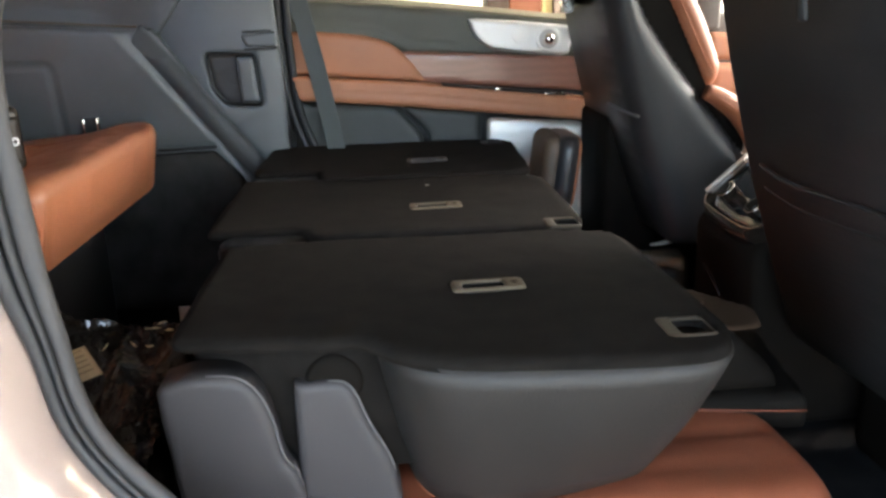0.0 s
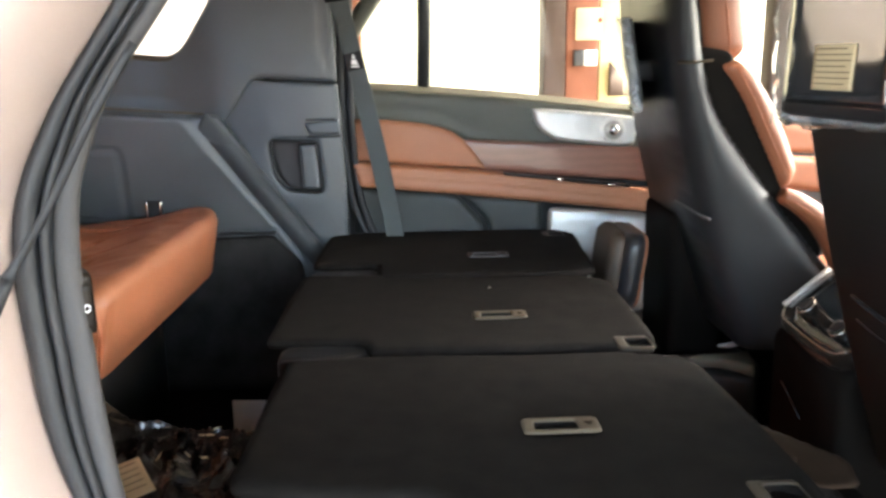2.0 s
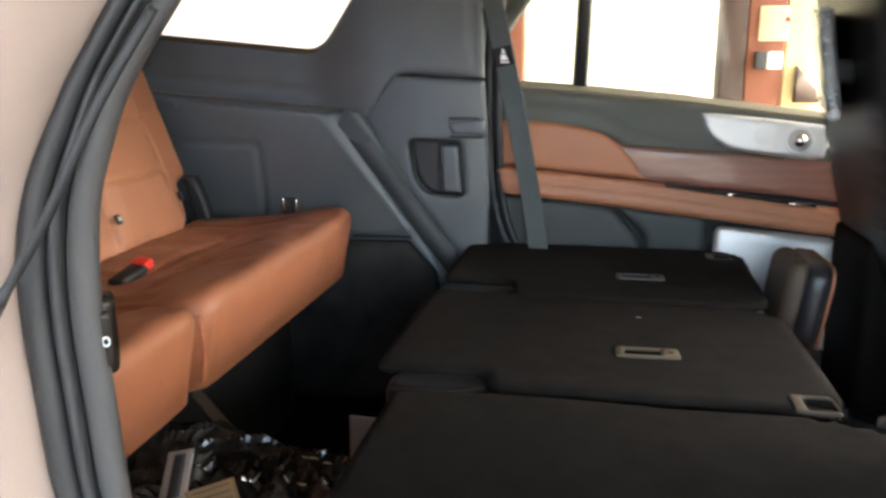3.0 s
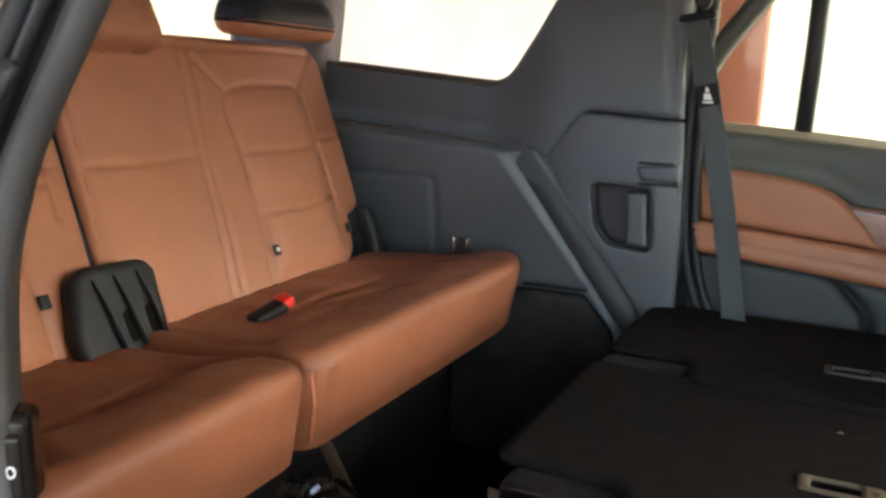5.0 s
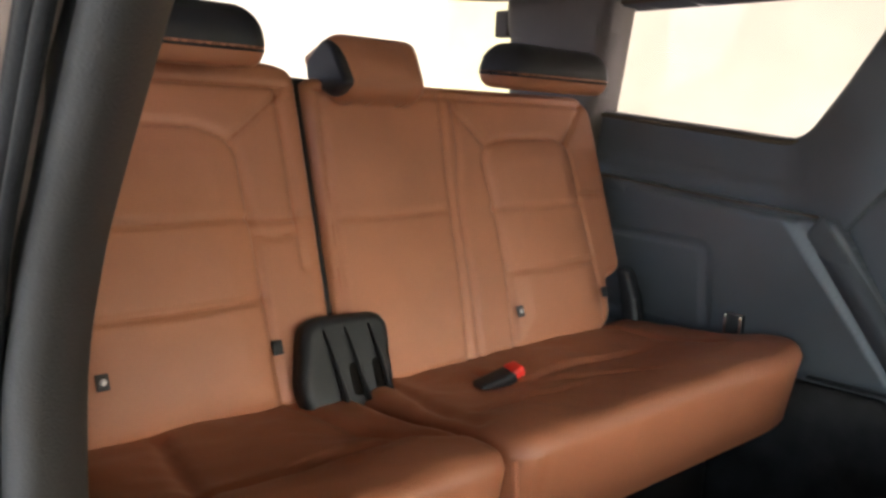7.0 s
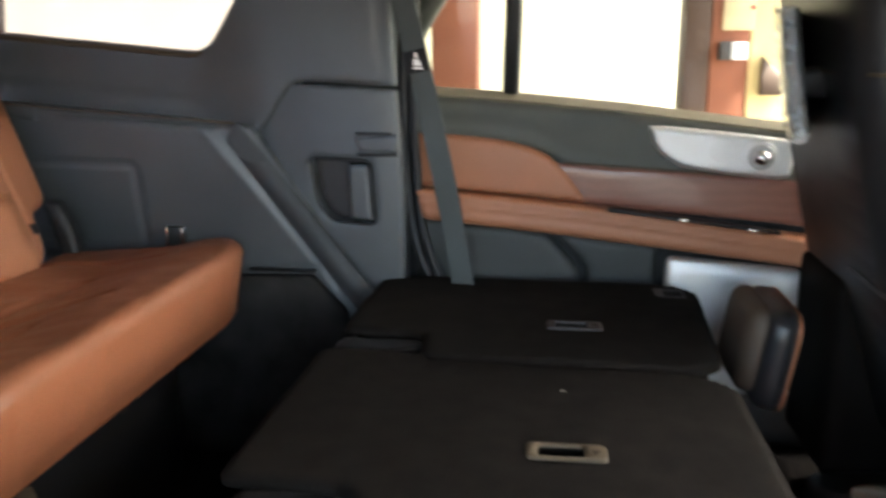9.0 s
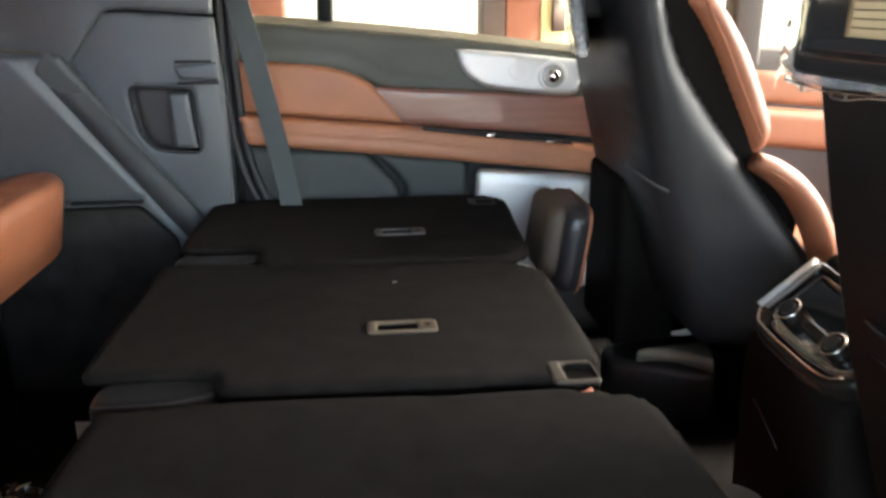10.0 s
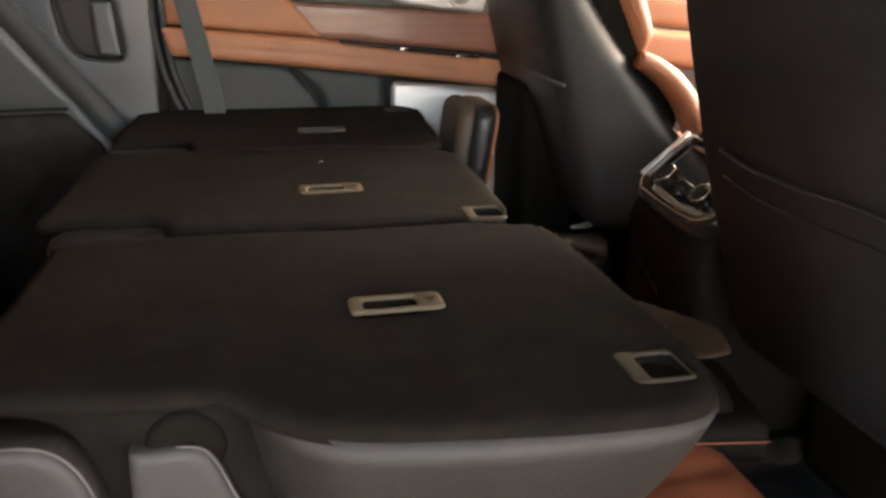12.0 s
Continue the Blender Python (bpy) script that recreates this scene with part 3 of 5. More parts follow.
panel_edge = rounded([(0.012, 0.968), (0.046, 0.924), (0.108, 0.886), (0.22, 0.868), (0.33, 0.858), (0.405, 0.868), (0.435, 0.93)], 5, False)
edge_top = rounded([(0.024, 0.985), (0.050, 0.930), (0.110, 0.888), (0.22, 0.868), (0.33, 0.858), (0.405, 0.868), (0.435, 0.93)], 5, False)
near_plan = [(-0.216, 0.998), (-0.065, 0.968)] + [(p.x, p.y - 0.001) for p in panel_edge[::2]] + [(0.438, 1.06), (0.432, 1.345), (0.33, 1.378), (-0.06, 1.388), (-0.208, 1.380)]
mid_plan = [(-0.255, 1.475), (-0.085, 1.462), (-0.075, 1.412), (0.30, 1.402), (0.365, 1.38), (0.405, 1.44), (0.412, 1.80), (0.36, 1.845), (-0.06, 1.862), (-0.065, 1.89), (-0.245, 1.897)]
far_plan = [(-0.235, 1.995), (-0.085, 1.985), (-0.075, 1.878), (0.36, 1.862), (0.41, 1.90), (0.435, 2.28), (0.39, 2.33), (-0.15, 2.345), (-0.225, 2.30)]
near_seat = folded_seat(near_plan, (0.132, 1.092), (0.354, 0.906), "folded seat with black carpeted back beside the open door", (-0.18, 0.90, 0.615, 1.36),
                        [(-0.203, 1.03), (-0.05, 0.99), (0.06, 0.99), (0.34, 0.97), (0.40, 1.10), (0.415, 1.34), (-0.06, 1.372), (-0.198, 1.365)], None, 0.815)
mid_seat = folded_seat(mid_plan, (0.106, 1.552), (0.328, 1.384), "folded centre seat with black carpeted back", (-0.18, 1.43, 0.460, 1.88),
                       [(-0.24, 1.49), (-0.07, 1.48), (-0.06, 1.43), (0.38, 1.42), (0.39, 1.80), (-0.06, 1.845), (-0.235, 1.88)], None, 0.93)
far_seat = folded_seat(far_plan, (0.130, 2.020), (0.345, 2.235), "folded seat with black carpeted back beside the closed door", (-0.18, 1.90, 0.53, 2.32),
                       [(-0.22, 2.01), (-0.07, 2.0), (-0.06, 1.90), (0.39, 1.885), (0.415, 2.28), (-0.14, 2.33), (-0.21, 2.29)], M_GREY, 0.80)

# side bolster of the near seat, its piping and the hinge covers


def loft(rings, M=None, cap=True):
    bm = bmesh.new()
    vs = [[bm.verts.new(p) for p in r] for r in rings]
    for a, b in zip(vs[:-1], vs[1:]):
        for i in range(len(a)):
            j = (i + 1) % len(a)
            bm.faces.new((a[i], a[j], b[j], b[i]))
    if cap:
        bm.faces.new(vs[0][::-1])
        bm.faces.new(vs[-1])
    if M is not None:
        bm.transform(M)
    return bm


edge_low = rounded([(0.068, 1.020), (0.090, 0.978), (0.140, 0.952), (0.20, 0.945), (0.28, 0.948), (0.345, 0.962), (0.375, 1.0)], 5, False)
def hem(x, t):
    return 1.0385 - (0.2120 - 0.022 * smooth(0.12, 0.40, x)) * t


rings = []
for k in range(9):
    t = k / 8
    bulge = 0.007 + 0.010 * math.sin(math.pi * t) - (0.003 * (1 - t / 0.15) if t < 0.15 else 0)
    line = [a.lerp(b, t) + Vector((0, -bulge)) for a, b in zip(edge_top, edge_low)]
    rings.append([(p.x, p.y, hem(p.x, t)) for p in line] + [(0.37, 1.06, hem(0.37, t)), (0.06, 1.06, hem(0.06, t))])
part("side_bolster", loft(rings), M_BOLSTER, near_seat, "charcoal leather side bolster")
part("piping", tube([(p.x, p.y - 0.004, hem(p.x, 1) + 0.001) for p in edge_low], 0.0026), M_SEAM, near_seat, "orange piping")
cover_a = [(-0.185, 0.70), (-0.226, 0.965), (-0.212, 1.006), (-0.150, 1.012), (-0.118, 0.995), (-0.100, 0.955), (-0.090, 0.90), (-0.070, 0.86), (-0.065, 0.70)]
cover_b = [(-0.060, 0.70), (-0.073, 0.965), (-0.060, 0.988), (-0.020, 0.990), (-0.002, 0.975), (0.015, 0.93), (0.038, 0.88), (0.050, 0.82), (0.052, 0.70)]
hinge_cover(near_seat, rounded(cover_a, 3), 0.965, 1.02)
hinge_cover(near_seat, rounded(cover_b, 3), 0.975, 1.02)
part("hinge_drum", disc((-0.025, 1.01, 0.985), 0.036, 0.05, (0, 1, 0), 28, 0.012), M_MATTE, near_seat, "dark rounded hinge drum")
for seat, y0, x0 in ((mid_seat, 1.405, -0.228), (far_seat, 1.91, -0.235)):
    lid = soft_corners([(x0, y0), (x0 + 0.10, y0), (x0 + 0.15, y0 + 0.025), (x0 + 0.16, y0 + 0.07), (x0, y0 + 0.075)], 0.03)
    part("hinge_lid", slab(lid, 0.08, 0.012, TOP @ Matrix.Translation((0, 0, ZT - 0.012)), 0.008), M_BLACK, seat, "black plastic hinge lid")
    rimline = rounded([(x0 + 0.01, y0 + 0.004, ZT - 0.014), (x0 + 0.10, y0 + 0.006, ZT - 0.014), (x0 + 0.145, y0 + 0.03, ZT - 0.016)], 4, False)
    # lighter tube paints in the highlight on the lid's edge
    part("lid_edge", tube(rimline, 0.0025), M_GREY, seat, "grey tube for the edge highlight of the lid")
part("front_flap", slab(soft_corners([(0.440, 1.205), (0.493, 1.180), (0.548, 1.092), (0.530, 1.030), (0.487, 1.026), (0.440, 1.06)], 0.012), 0.004, 0.003, TOP @ Matrix.Translation((0, 0, 1.002)), 0.012, wrinkle=0.006), M_FLAP, near_seat, "tan carpet flap")


part("front_plate", slab(soft_corners([(0.40, 1.145), (0.506, 1.126), (0.655, 1.102), (0.70, 1.36), (0.40, 1.36)], 0.02), 0.05, 0.012, TOP @ Matrix.Translation((0, 0, 0.850)), 0.015), M_MATTE, near_seat, "black plastic cover over the cushion")
part("piping", tube([(0.46, 1.130, 0.832), (0.506, 1.121, 0.831), (0.58, 1.109, 0.830), (0.648, 1.098, 0.830)], 0.0009, 6), M_RUSSET_SHADE, near_seat, "russet piping")
block = part("recliner_block", slab(soft_corners([(0.42, 0.845), (0.635, 0.845), (0.610, 0.885), (0.540, 0.950), (0.42, 0.975)], 0.03), 0.16, 0.02, far_wall(1.135), 0.015), M_MATTE, near_seat, "black recliner housing")
part("knob", disc((0.515, 1.130, 0.925), 0.011, 0.012, (0, -1, 0), 18, 0.003), M_BLACK, block, "small black knob")
for x, y, w in ((0.431, 1.094, 0.014), (0.430, 1.062, 0.010), (0.434, 1.024, 0.018)):
    part("edge_clip", box((x, y, 1.042), (w, 0.010, 0.006), 0.002), M_FLAP, near_seat, "small tan plastic clip")
# highlight on the rear edge, modelled as a thin coloured tube
part("edge_highlight", tube([(-0.190, 1.372, 1.040), (-0.15, 1.366, 1.041), (-0.10, 1.362, 1.040)], 0.004, 8, False, 1.0), M_FLAP, near_seat, "tan tube painted in for an edge highlight")
part("striker", box((-0.138, 1.868, 1.044), (0.030, 0.010, 0.006), 0.002), M_CHROME, mid_seat, "small bright latch striker")
part("lint", tube([(0.151, 1.753, 1.0512), (0.155, 1.756, 1.0522), (0.158, 1.753, 1.0512)], 0.0005, 5), M_PAPER, mid_seat, "white fleck of lint")


def headrest(seat, x, y, z, w, lean, name="headrest"):
    M = frame_of((x, y, z), (0, 1, 0), (math.sin(radians(lean)), 0, math.cos(radians(lean))))
    h = part(name, slab(soft_corners(rect(-w / 2 - 0.004, -0.094, w / 2 + 0.004, 0.094), 0.045), 0.007, 0.005, M @ Matrix.Translation((0, 0, -0.003)), 0.010, puff=0.003), M_LEATHER, seat, "tan leather headrest face")
    part("shell", slab(soft_corners(rect(-w / 2 - 0.003, -0.093, w / 2 + 0.003, 0.093), 0.045), 0.048, 0.028, M @ Matrix.Translation((0, 0, -0.058)) @ Matrix.Rotation(math.pi, 4, "Y"), 0.010), M_GLOSSL, h, "black leather shell")
    part("inner_pad", slab(soft_corners(rect(-w / 2 + 0.012, -0.070, w / 2 - 0.012, 0.092), 0.04), 0.030, 0.024, M @ Matrix.Translation((0, 0, -0.086)) @ Matrix.Rotation(math.pi, 4, "Y"), 0.010, puff=0.006), M_PAD, h, "brown padded inner side")
    return h


headrest(far_seat, 0.553, 2.115, 0.998, 0.21, 8)


# ---- third row bench ----
LEAN = radians(22.5)
BACK = frame_of((-0.872, 0, 1.10), (0, 1, 0), (-math.sin(LEAN), 0, math.cos(LEAN)))   # u = y, v = up the slope, facing forward


def vz(z):
    return (z - 1.10) / math.cos(LEAN)


bench = thing("rear_bench", "tan leather third-row bench with split upright backrests", "car seat", "third-row seats", at=(-0.8, MID, 0.62))
TOPV = vz(1.606)
right_back = soft_corners([(0.975, 0.0), (1.426, 0.0), (1.461, TOPV + 0.010), (1.40, TOPV + 0.024), (1.01, TOPV + 0.024), (0.985, 0.22)], 0.03)


def spread(y):
    """The far backrest's outer half is a little wider than its inner half."""
    return y + 0.020 * max(0.0, min(1.0, (y - 1.80) / 0.30))


left_back = soft_corners([(spread(y), v) for y, v in ((1.438, 0.0), (2.080, 0.0), (2.125, 0.03), (2.142, 0.09), (2.145, 0.116), (2.205, 0.128), (2.215, 0.22), (2.238, TOPV - 0.04), (2.205, TOPV), (1.472, TOPV))], 0.028)


def cross(y0, y1, z0, z1=None):
    return [(spread(y0), vz(z0)), (spread((y0 + y1) / 2), vz((z0 + (z1 or z0)) / 2) - 0.004), (spread(y1), vz(z1 or z0))]


def stitched(pts):
    return [(p.x, p.y) for p in rounded([(spread(y), vz(z)) for y, z in pts], 4, False)]


ins_l = stitched([(1.826, 1.112), (1.834, 1.174), (1.845, 1.272), (1.852, 1.356), (1.850, 1.443), (1.862, 1.483), (1.902, 1.499), (1.973, 1.504), (2.060, 1.504), (2.098, 1.490), (2.106, 1.445), (2.102, 1.309), (2.100, 1.192), (2.092, 1.112)])
ins_r = stitched([(1.316, 1.112), (1.318, 1.293), (1.318, 1.45), (1.307, 1.490), (1.274, 1.508), (1.236, 1.516), (1.14, 1.516), (1.075, 1.505), (1.04, 1.47), (1.030, 1.36), (1.028, 1.112)])
seams_l = [ins_l, cross(1.846, 2.104, 1.367), cross(1.850, 2.092, 1.247), cross(1.484, 1.722, 1.371), cross(2.110, 2.205, 1.386),
           stitched([(1.782, 1.585), (1.758, 1.486), (1.736, 1.332), (1.706, 1.115)]), stitched([(1.808, 1.57), (1.790, 1.47), (1.764, 1.371), (1.735, 1.115)]),
           stitched([(1.806, 1.560), (1.858, 1.494)]), stitched([(2.205, 1.584), (2.098, 1.492)]), stitched([(1.488, 1.582), (1.80, 1.580), (2.20, 1.580)]), stitched([(1.500, 1.578), (1.482, 1.439), (1.464, 1.244), (1.455, 1.115)])]
seams_r = [ins_r, cross(1.028, 1.317, 1.377), cross(1.026, 1.316, 1.259), cross(1.320, 1.425, 1.376), cross(1.325, 1.39, 1.351), stitched([(1.428, 1.574), (1.309, 1.492)]), stitched([(1.02, 1.582), (1.435, 1.582)]), stitched([(1.412, 1.575), (1.405, 1.44), (1.400, 1.30)])]


def bulged(lines):
    def relief(P):
        out = np.zeros(len(P))
        for poly in lines:
            d = -sdf_poly(P, poly)
            out += 0.012 * np.clip(d / 0.05, 0, 1) ** 0.7
        return out
    return relief


for name, outline, seams, ins in (("backrest", right_back, seams_r, ins_r), ("backrest", left_back, seams_l, ins_l)):
    b = part(name, slab(outline, 0.09, 0.022, BACK, 0.006, seams=seams, puff=0.008, wrinkle=0.0022, seam_w=0.0050, seam_d=0.009, relief=bulged([ins])), M_LEATHER, bench, "padded tan leather backrest")
    h, at = SURF["height"], SURF["pose"]
    for line in seams:
        dense = [(p.x, p.y) for p in rounded(line, 3, False)] if len(line) < 6 else line
        part("stitching", tube([at @ Vector((u, v, w + 0.0005)) for (u, v), w in zip(dense, h(dense))], 0.0013, 5), M_SEAM, b, "stitched seam")
    part("back_shell", slab([(p.x, p.y) for p in outline], 0.03, 0.006, BACK @ Matrix.Translation((0, 0, -0.091)), 0.03), M_BLACK, b, "black backrest shell")
part("top_tube", tube(rounded([BACK @ Vector((y, TOPV - 0.004 + up, -0.050)) for y, up in ((1.01, 0.022), (1.20, 0.026), (1.44, 0.012), (1.50, 0.004), (1.80, 0.004), (2.20, 0.002))], 4, False), 0.013, 8), M_BLACKL, bench, "black tube along the top rear edge of the backrests")
# shade of the open gap, drawn as a black tube
part("gap_shade", tube(rounded([Vector(BACK @ Vector((1.432, 0.0, -0.022))), Vector(BACK @ Vector((1.446, 0.25, -0.022))), Vector(BACK @ Vector((1.466, TOPV - 0.012, -0.026)))], 5, False), 0.008), M_BLACK, bench, "black tube for the shade in the gap between the backrests")

# cushions: profile across x, swept along y
NEARC = soft_corners(rect(-0.915, 0.985, -0.500, 1.424), 0.05)
FARC = soft_corners([(-0.915, 1.430), (-0.500, 1.430), (-0.480, 2.14), (-0.506, 2.255), (-0.915, 2.255)], 0.05)


def cushion_relief(y0, y1):
    def relief(P):
        back = np.clip((-0.50 - P[:, 0]) / 0.40, 0, 1)
        mid = np.clip((P[:, 1] - y0) / (y1 - y0), 0, 1)
        roll = np.exp(-((P[:, 0] + 0.575) / 0.050) ** 2)
        hollow = np.exp(-((P[:, 0] + 0.74) / 0.10) ** 2) * (np.exp(-((mid - 0.30) / 0.20) ** 2) + np.exp(-((mid - 0.80) / 0.16) ** 2))
        return -0.040 * back ** 0.8 + 0.005 * roll - 0.012 * hollow
    return relief


def nose(co):
    """Draws the cushion's front in towards the bottom and lifts its underside forward."""
    if co.z < -0.06:
        k = max(0.0, min(1.0, (co.x + 0.80) / 0.30))
        return (co.x - 0.022 * k, co.y, co.z)
    return co


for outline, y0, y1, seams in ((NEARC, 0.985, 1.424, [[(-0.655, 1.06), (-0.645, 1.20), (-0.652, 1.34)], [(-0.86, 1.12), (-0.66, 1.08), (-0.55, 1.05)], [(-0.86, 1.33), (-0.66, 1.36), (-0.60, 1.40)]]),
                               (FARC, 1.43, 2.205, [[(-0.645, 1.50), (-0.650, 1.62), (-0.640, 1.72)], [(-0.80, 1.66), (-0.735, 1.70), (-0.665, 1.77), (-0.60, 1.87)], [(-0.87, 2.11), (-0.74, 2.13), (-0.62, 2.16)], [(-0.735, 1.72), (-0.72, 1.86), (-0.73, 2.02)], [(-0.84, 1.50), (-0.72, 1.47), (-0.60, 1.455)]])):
    part("seat_cushion", slab(outline, 0.155, 0.030, TOP @ Matrix.Translation((0, 0, 1.152)), 0.008, seams=seams, wrinkle=0.007, relief=cushion_relief(y0, y1), bend=nose, seam_w=0.011, seam_d=0.008), M_LEATHER_SHADED, bench, "padded tan leather seat cushion")
part("cushion_seam", tube([(-0.512, 1.427, 1.125), (-0.506, 1.427, 1.08), (-0.514, 1.427, 1.02)], 0.004), M_SEAM, bench, "stitched seam between the cushions")
part("bench_base", box((-0.80, MID, 0.80), (0.30, 1.18, 0.36), 0.02), M_BLACK, bench, "black seat base under the cushions")

# centre belt anchor cover
pocket = part("anchor_cover", slab(soft_corners([(1.335, -0.012), (1.492, -0.018), (1.506, 0.115), (1.490, 0.134), (1.375, 0.140), (1.350, 0.128), (1.325, 0.04)], 0.016), 0.03, 0.012, BACK @ Matrix.Translation((0.006, -0.008, 0.040)), 0.008), M_BLACKL, bench, "black plastic belt anchor cover")
for y in (1.385, 1.425, 1.470):
    part("rib", tube([BACK @ Vector((y + 0.014, -0.010, 0.046)), BACK @ Vector((y + 0.008, 0.05, 0.046)), BACK @ Vector((y, 0.108, 0.040))], [0.006, 0.0045, 0.002], 8, False, 0.7), M_BLACK, pocket)
# flat black patches paint the shade of two hollows
for y in (1.418, 1.462):
    part("hollow", slab(soft_corners(rect(y, 0.0, y + 0.026, 0.052), 0.010), 0.002, 0.0015, BACK @ Matrix.Translation((0, 0, 0.0415)), 0.006), M_MATTE, pocket, "matte black patch for the shade in a hollow")
# belt buckle
buckle = part("buckle", box((0, 0, 0), (0.034, 0.070, 0.020), 0.006, Matrix.Translation((-0.750, 1.640, 1.120)) @ Matrix.Rotation(radians(18), 4, "X") @ Matrix.Rotation(radians(-15), 4, "Z")), M_BLACK, bench, "black belt buckle")
part("release_button", box((0, 0.038, 0.004), (0.033, 0.024, 0.018), 0.005, Matrix.Translation((-0.750, 1.640, 1.120)) @ Matrix.Rotation(radians(18), 4, "X") @ Matrix.Rotation(radians(-15), 4, "Z")), M_RED, buckle, "red release button")
# anchor tags
for y, z, m in ((1.848, 1.174, M_WHITE), (1.062, 1.186, M_WHITE), (2.119, 1.180, M_BLACK), (1.317, 1.189, M_BLACK)):
    tag = part("anchor_tag", box((y, vz(z), 0.016), (0.017, 0.022, 0.005), 0.002, BACK), M_BLACK if m is M_BLACK else M_GREY, bench, "small child-seat anchor tag")
    if m is M_WHITE:
        part("mark", disc(BACK @ Vector((y, vz(z), 0.0195)), 0.0045, 0.001, BACK.to_3x3() @ Vector((0, 0, 1)), 16, 0), M_WHITE, tag, "white printed dot")
# side hinge of the far backrest
part("side_hinge", slab(soft_corners([(-0.90, 1.10), (-0.860, 1.10), (-0.872, 1.16), (-0.898, 1.222), (-0.93, 1.222)], 0.012), 0.03, 0.008, far_wall(2.205), 0.008), M_BLACKL, bench, "black plastic hinge cover")


def third_headrest(y, w, folded):
    if folded:
        M = Matrix.Translation((-0.980, y, 1.630)) @ Matrix.Rotation(radians(4), 4, "Y")
        r = soft_corners(rect(-0.068, -w / 2, 0.062, w / 2), 0.05)
        shell = part("headrest", slab(r, 0.060, 0.050, M @ Matrix.Translation((0, 0, 0.057)), 0.007, puff=0.006), M_BLACKL, bench, "black leather back of a folded headrest")
        part("headrest_face", slab(r, 0.031, 0.027, M @ Matrix.Rotation(math.pi, 4, "X") @ Matrix.Translation((0, 0, 0.026)), 0.007, puff=0.004), M_LEATHER, shell, "tan leather headrest face")
        return
    M = BACK @ Matrix.Translation((y, TOPV + 0.004, 0.0)) @ Matrix.Rotation(radians(-2), 4, "X")
    h2 = 0.060
    r = soft_corners(rect(-w / 2, -h2, w / 2, h2), 0.035)

    def wedge(co):
        k = max(0.0, min(1.0, (co.y + h2) / (2 * h2)))
        return (co.x, co.y, co.z - (0.045 * k if co.z < -0.05 else 0.0))
    shell = part("headrest", slab(r, 0.055, 0.03, M @ Matrix.Translation((0, 0, 0.055)), 0.007, puff=0.012, seams=[soft_corners(rect(-w / 2 + 0.06, -h2 + 0.03, w / 2 - 0.04, h2 - 0.03), 0.02)], seam_d=0.003, bend=wedge), M_LEATHER, bench, "tan leather headrest")
    cheek = soft_corners([(-0.072, h2 - 0.055), (-0.062, h2 - 0.022), (0.004, h2 - 0.010), (0.022, h2 - 0.030), (0.036, -h2 + 0.012), (-0.010, -h2 + 0.004)], 0.012)
    side = frame_of(M @ Vector((-w / 2 - 0.001, 0, 0.03)), M.to_3x3() @ Vector((0, 0, 1)), M.to_3x3() @ Vector((0, 1, 0)))
    part("cheek", slab(cheek, 0.02, 0.006, side, 0.005), M_BLACKL, shell, "black leather side")
    for dx in (-0.05, 0.05):
        part("post", tube([BACK @ Vector((y + dx, TOPV - 0.03, -0.035)), BACK @ Vector((y + dx, TOPV + 0.02, -0.02))], 0.006), M_CHROME, shell, "chrome post")


third_headrest(1.178, 0.295, True)
third_headrest(1.608, 0.200, False)
third_headrest(1.988, 0.305, True)

# ---- far rear quarter trim ----
quarter = thing("quarter_trim", "slate grey moulded plastic side trim with storage ledge and grab pocket", "interior trim", kind="structure", at=(-0.7, 2.35, 0.62))
winhole = soft_corners([(-1.20, 1.582), (-0.600, 1.525), (-0.508, 1.650), (-0.405, 1.82), (-1.20, 1.82)], 0.045)


def step_in(P):
    t = np.clip((P[:, 0] + 0.66) / 0.22, 0, 1)
    return 0.045 * t * t * (3 - 2 * t)


part("upper_panel", slab(soft_corners([(-1.42, 1.36), (-0.485, 1.36), (-0.405, 1.462), (-0.38, 1.469), (-0.187, 1.456), (-0.20, 1.86), (-1.42, 1.86)], 0.006), 0.10, 0.004, far_wall(2.345), 0.012, holes=[winhole], relief=step_in,
     seams=[[(-1.42, 1.472), (-1.0, 1.455), (-0.66, 1.425), (-0.60, 1.415)], [(-0.225, 1.86), (-0.212, 1.52), (-0.20, 1.485)]], seam_w=0.006, seam_d=0.006), M_TRIM, quarter)
part("window_rubber", tube([(p.x, 2.343, p.y) for p in grown([Vector(q) for q in reversed(winhole)], 0.008)], 0.005, 6, True), M_BEIGE, quarter, "thin tan window gasket")
ledge_line = [(-1.60, 2.30), (-1.0, 2.285), (-0.60, 2.285), (-0.50, 2.30), (-0.50, 2.36), (-1.60, 2.36)]
part("ledge", slab(soft_corners(ledge_line, 0.015), 0.03, 0.008, TOP @ Matrix.Translation((-0.58, 0, 1.385)) @ Matrix.Rotation(radians(4.5), 4, "Y") @ Matrix.Translation((0.58, 0, 0)), 0.010), M_TRIM, quarter, "storage ledge")
low = [(-1.60, 0.62), (-0.26, 0.62), (-0.225, 0.98), (-0.268, 1.062), (-0.42, 1.268), (-0.496, 1.378), (-0.575, 1.378), (-1.60, 1.45)]
CREASE = [(-0.60, 1.385), (-0.556, 1.330), (-0.462, 1.205), (-0.368, 1.080), (-0.30, 0.98)]


def smooth_np(t):
    t = np.clip(t, 0, 1)
    return t * t * (3 - 2 * t)


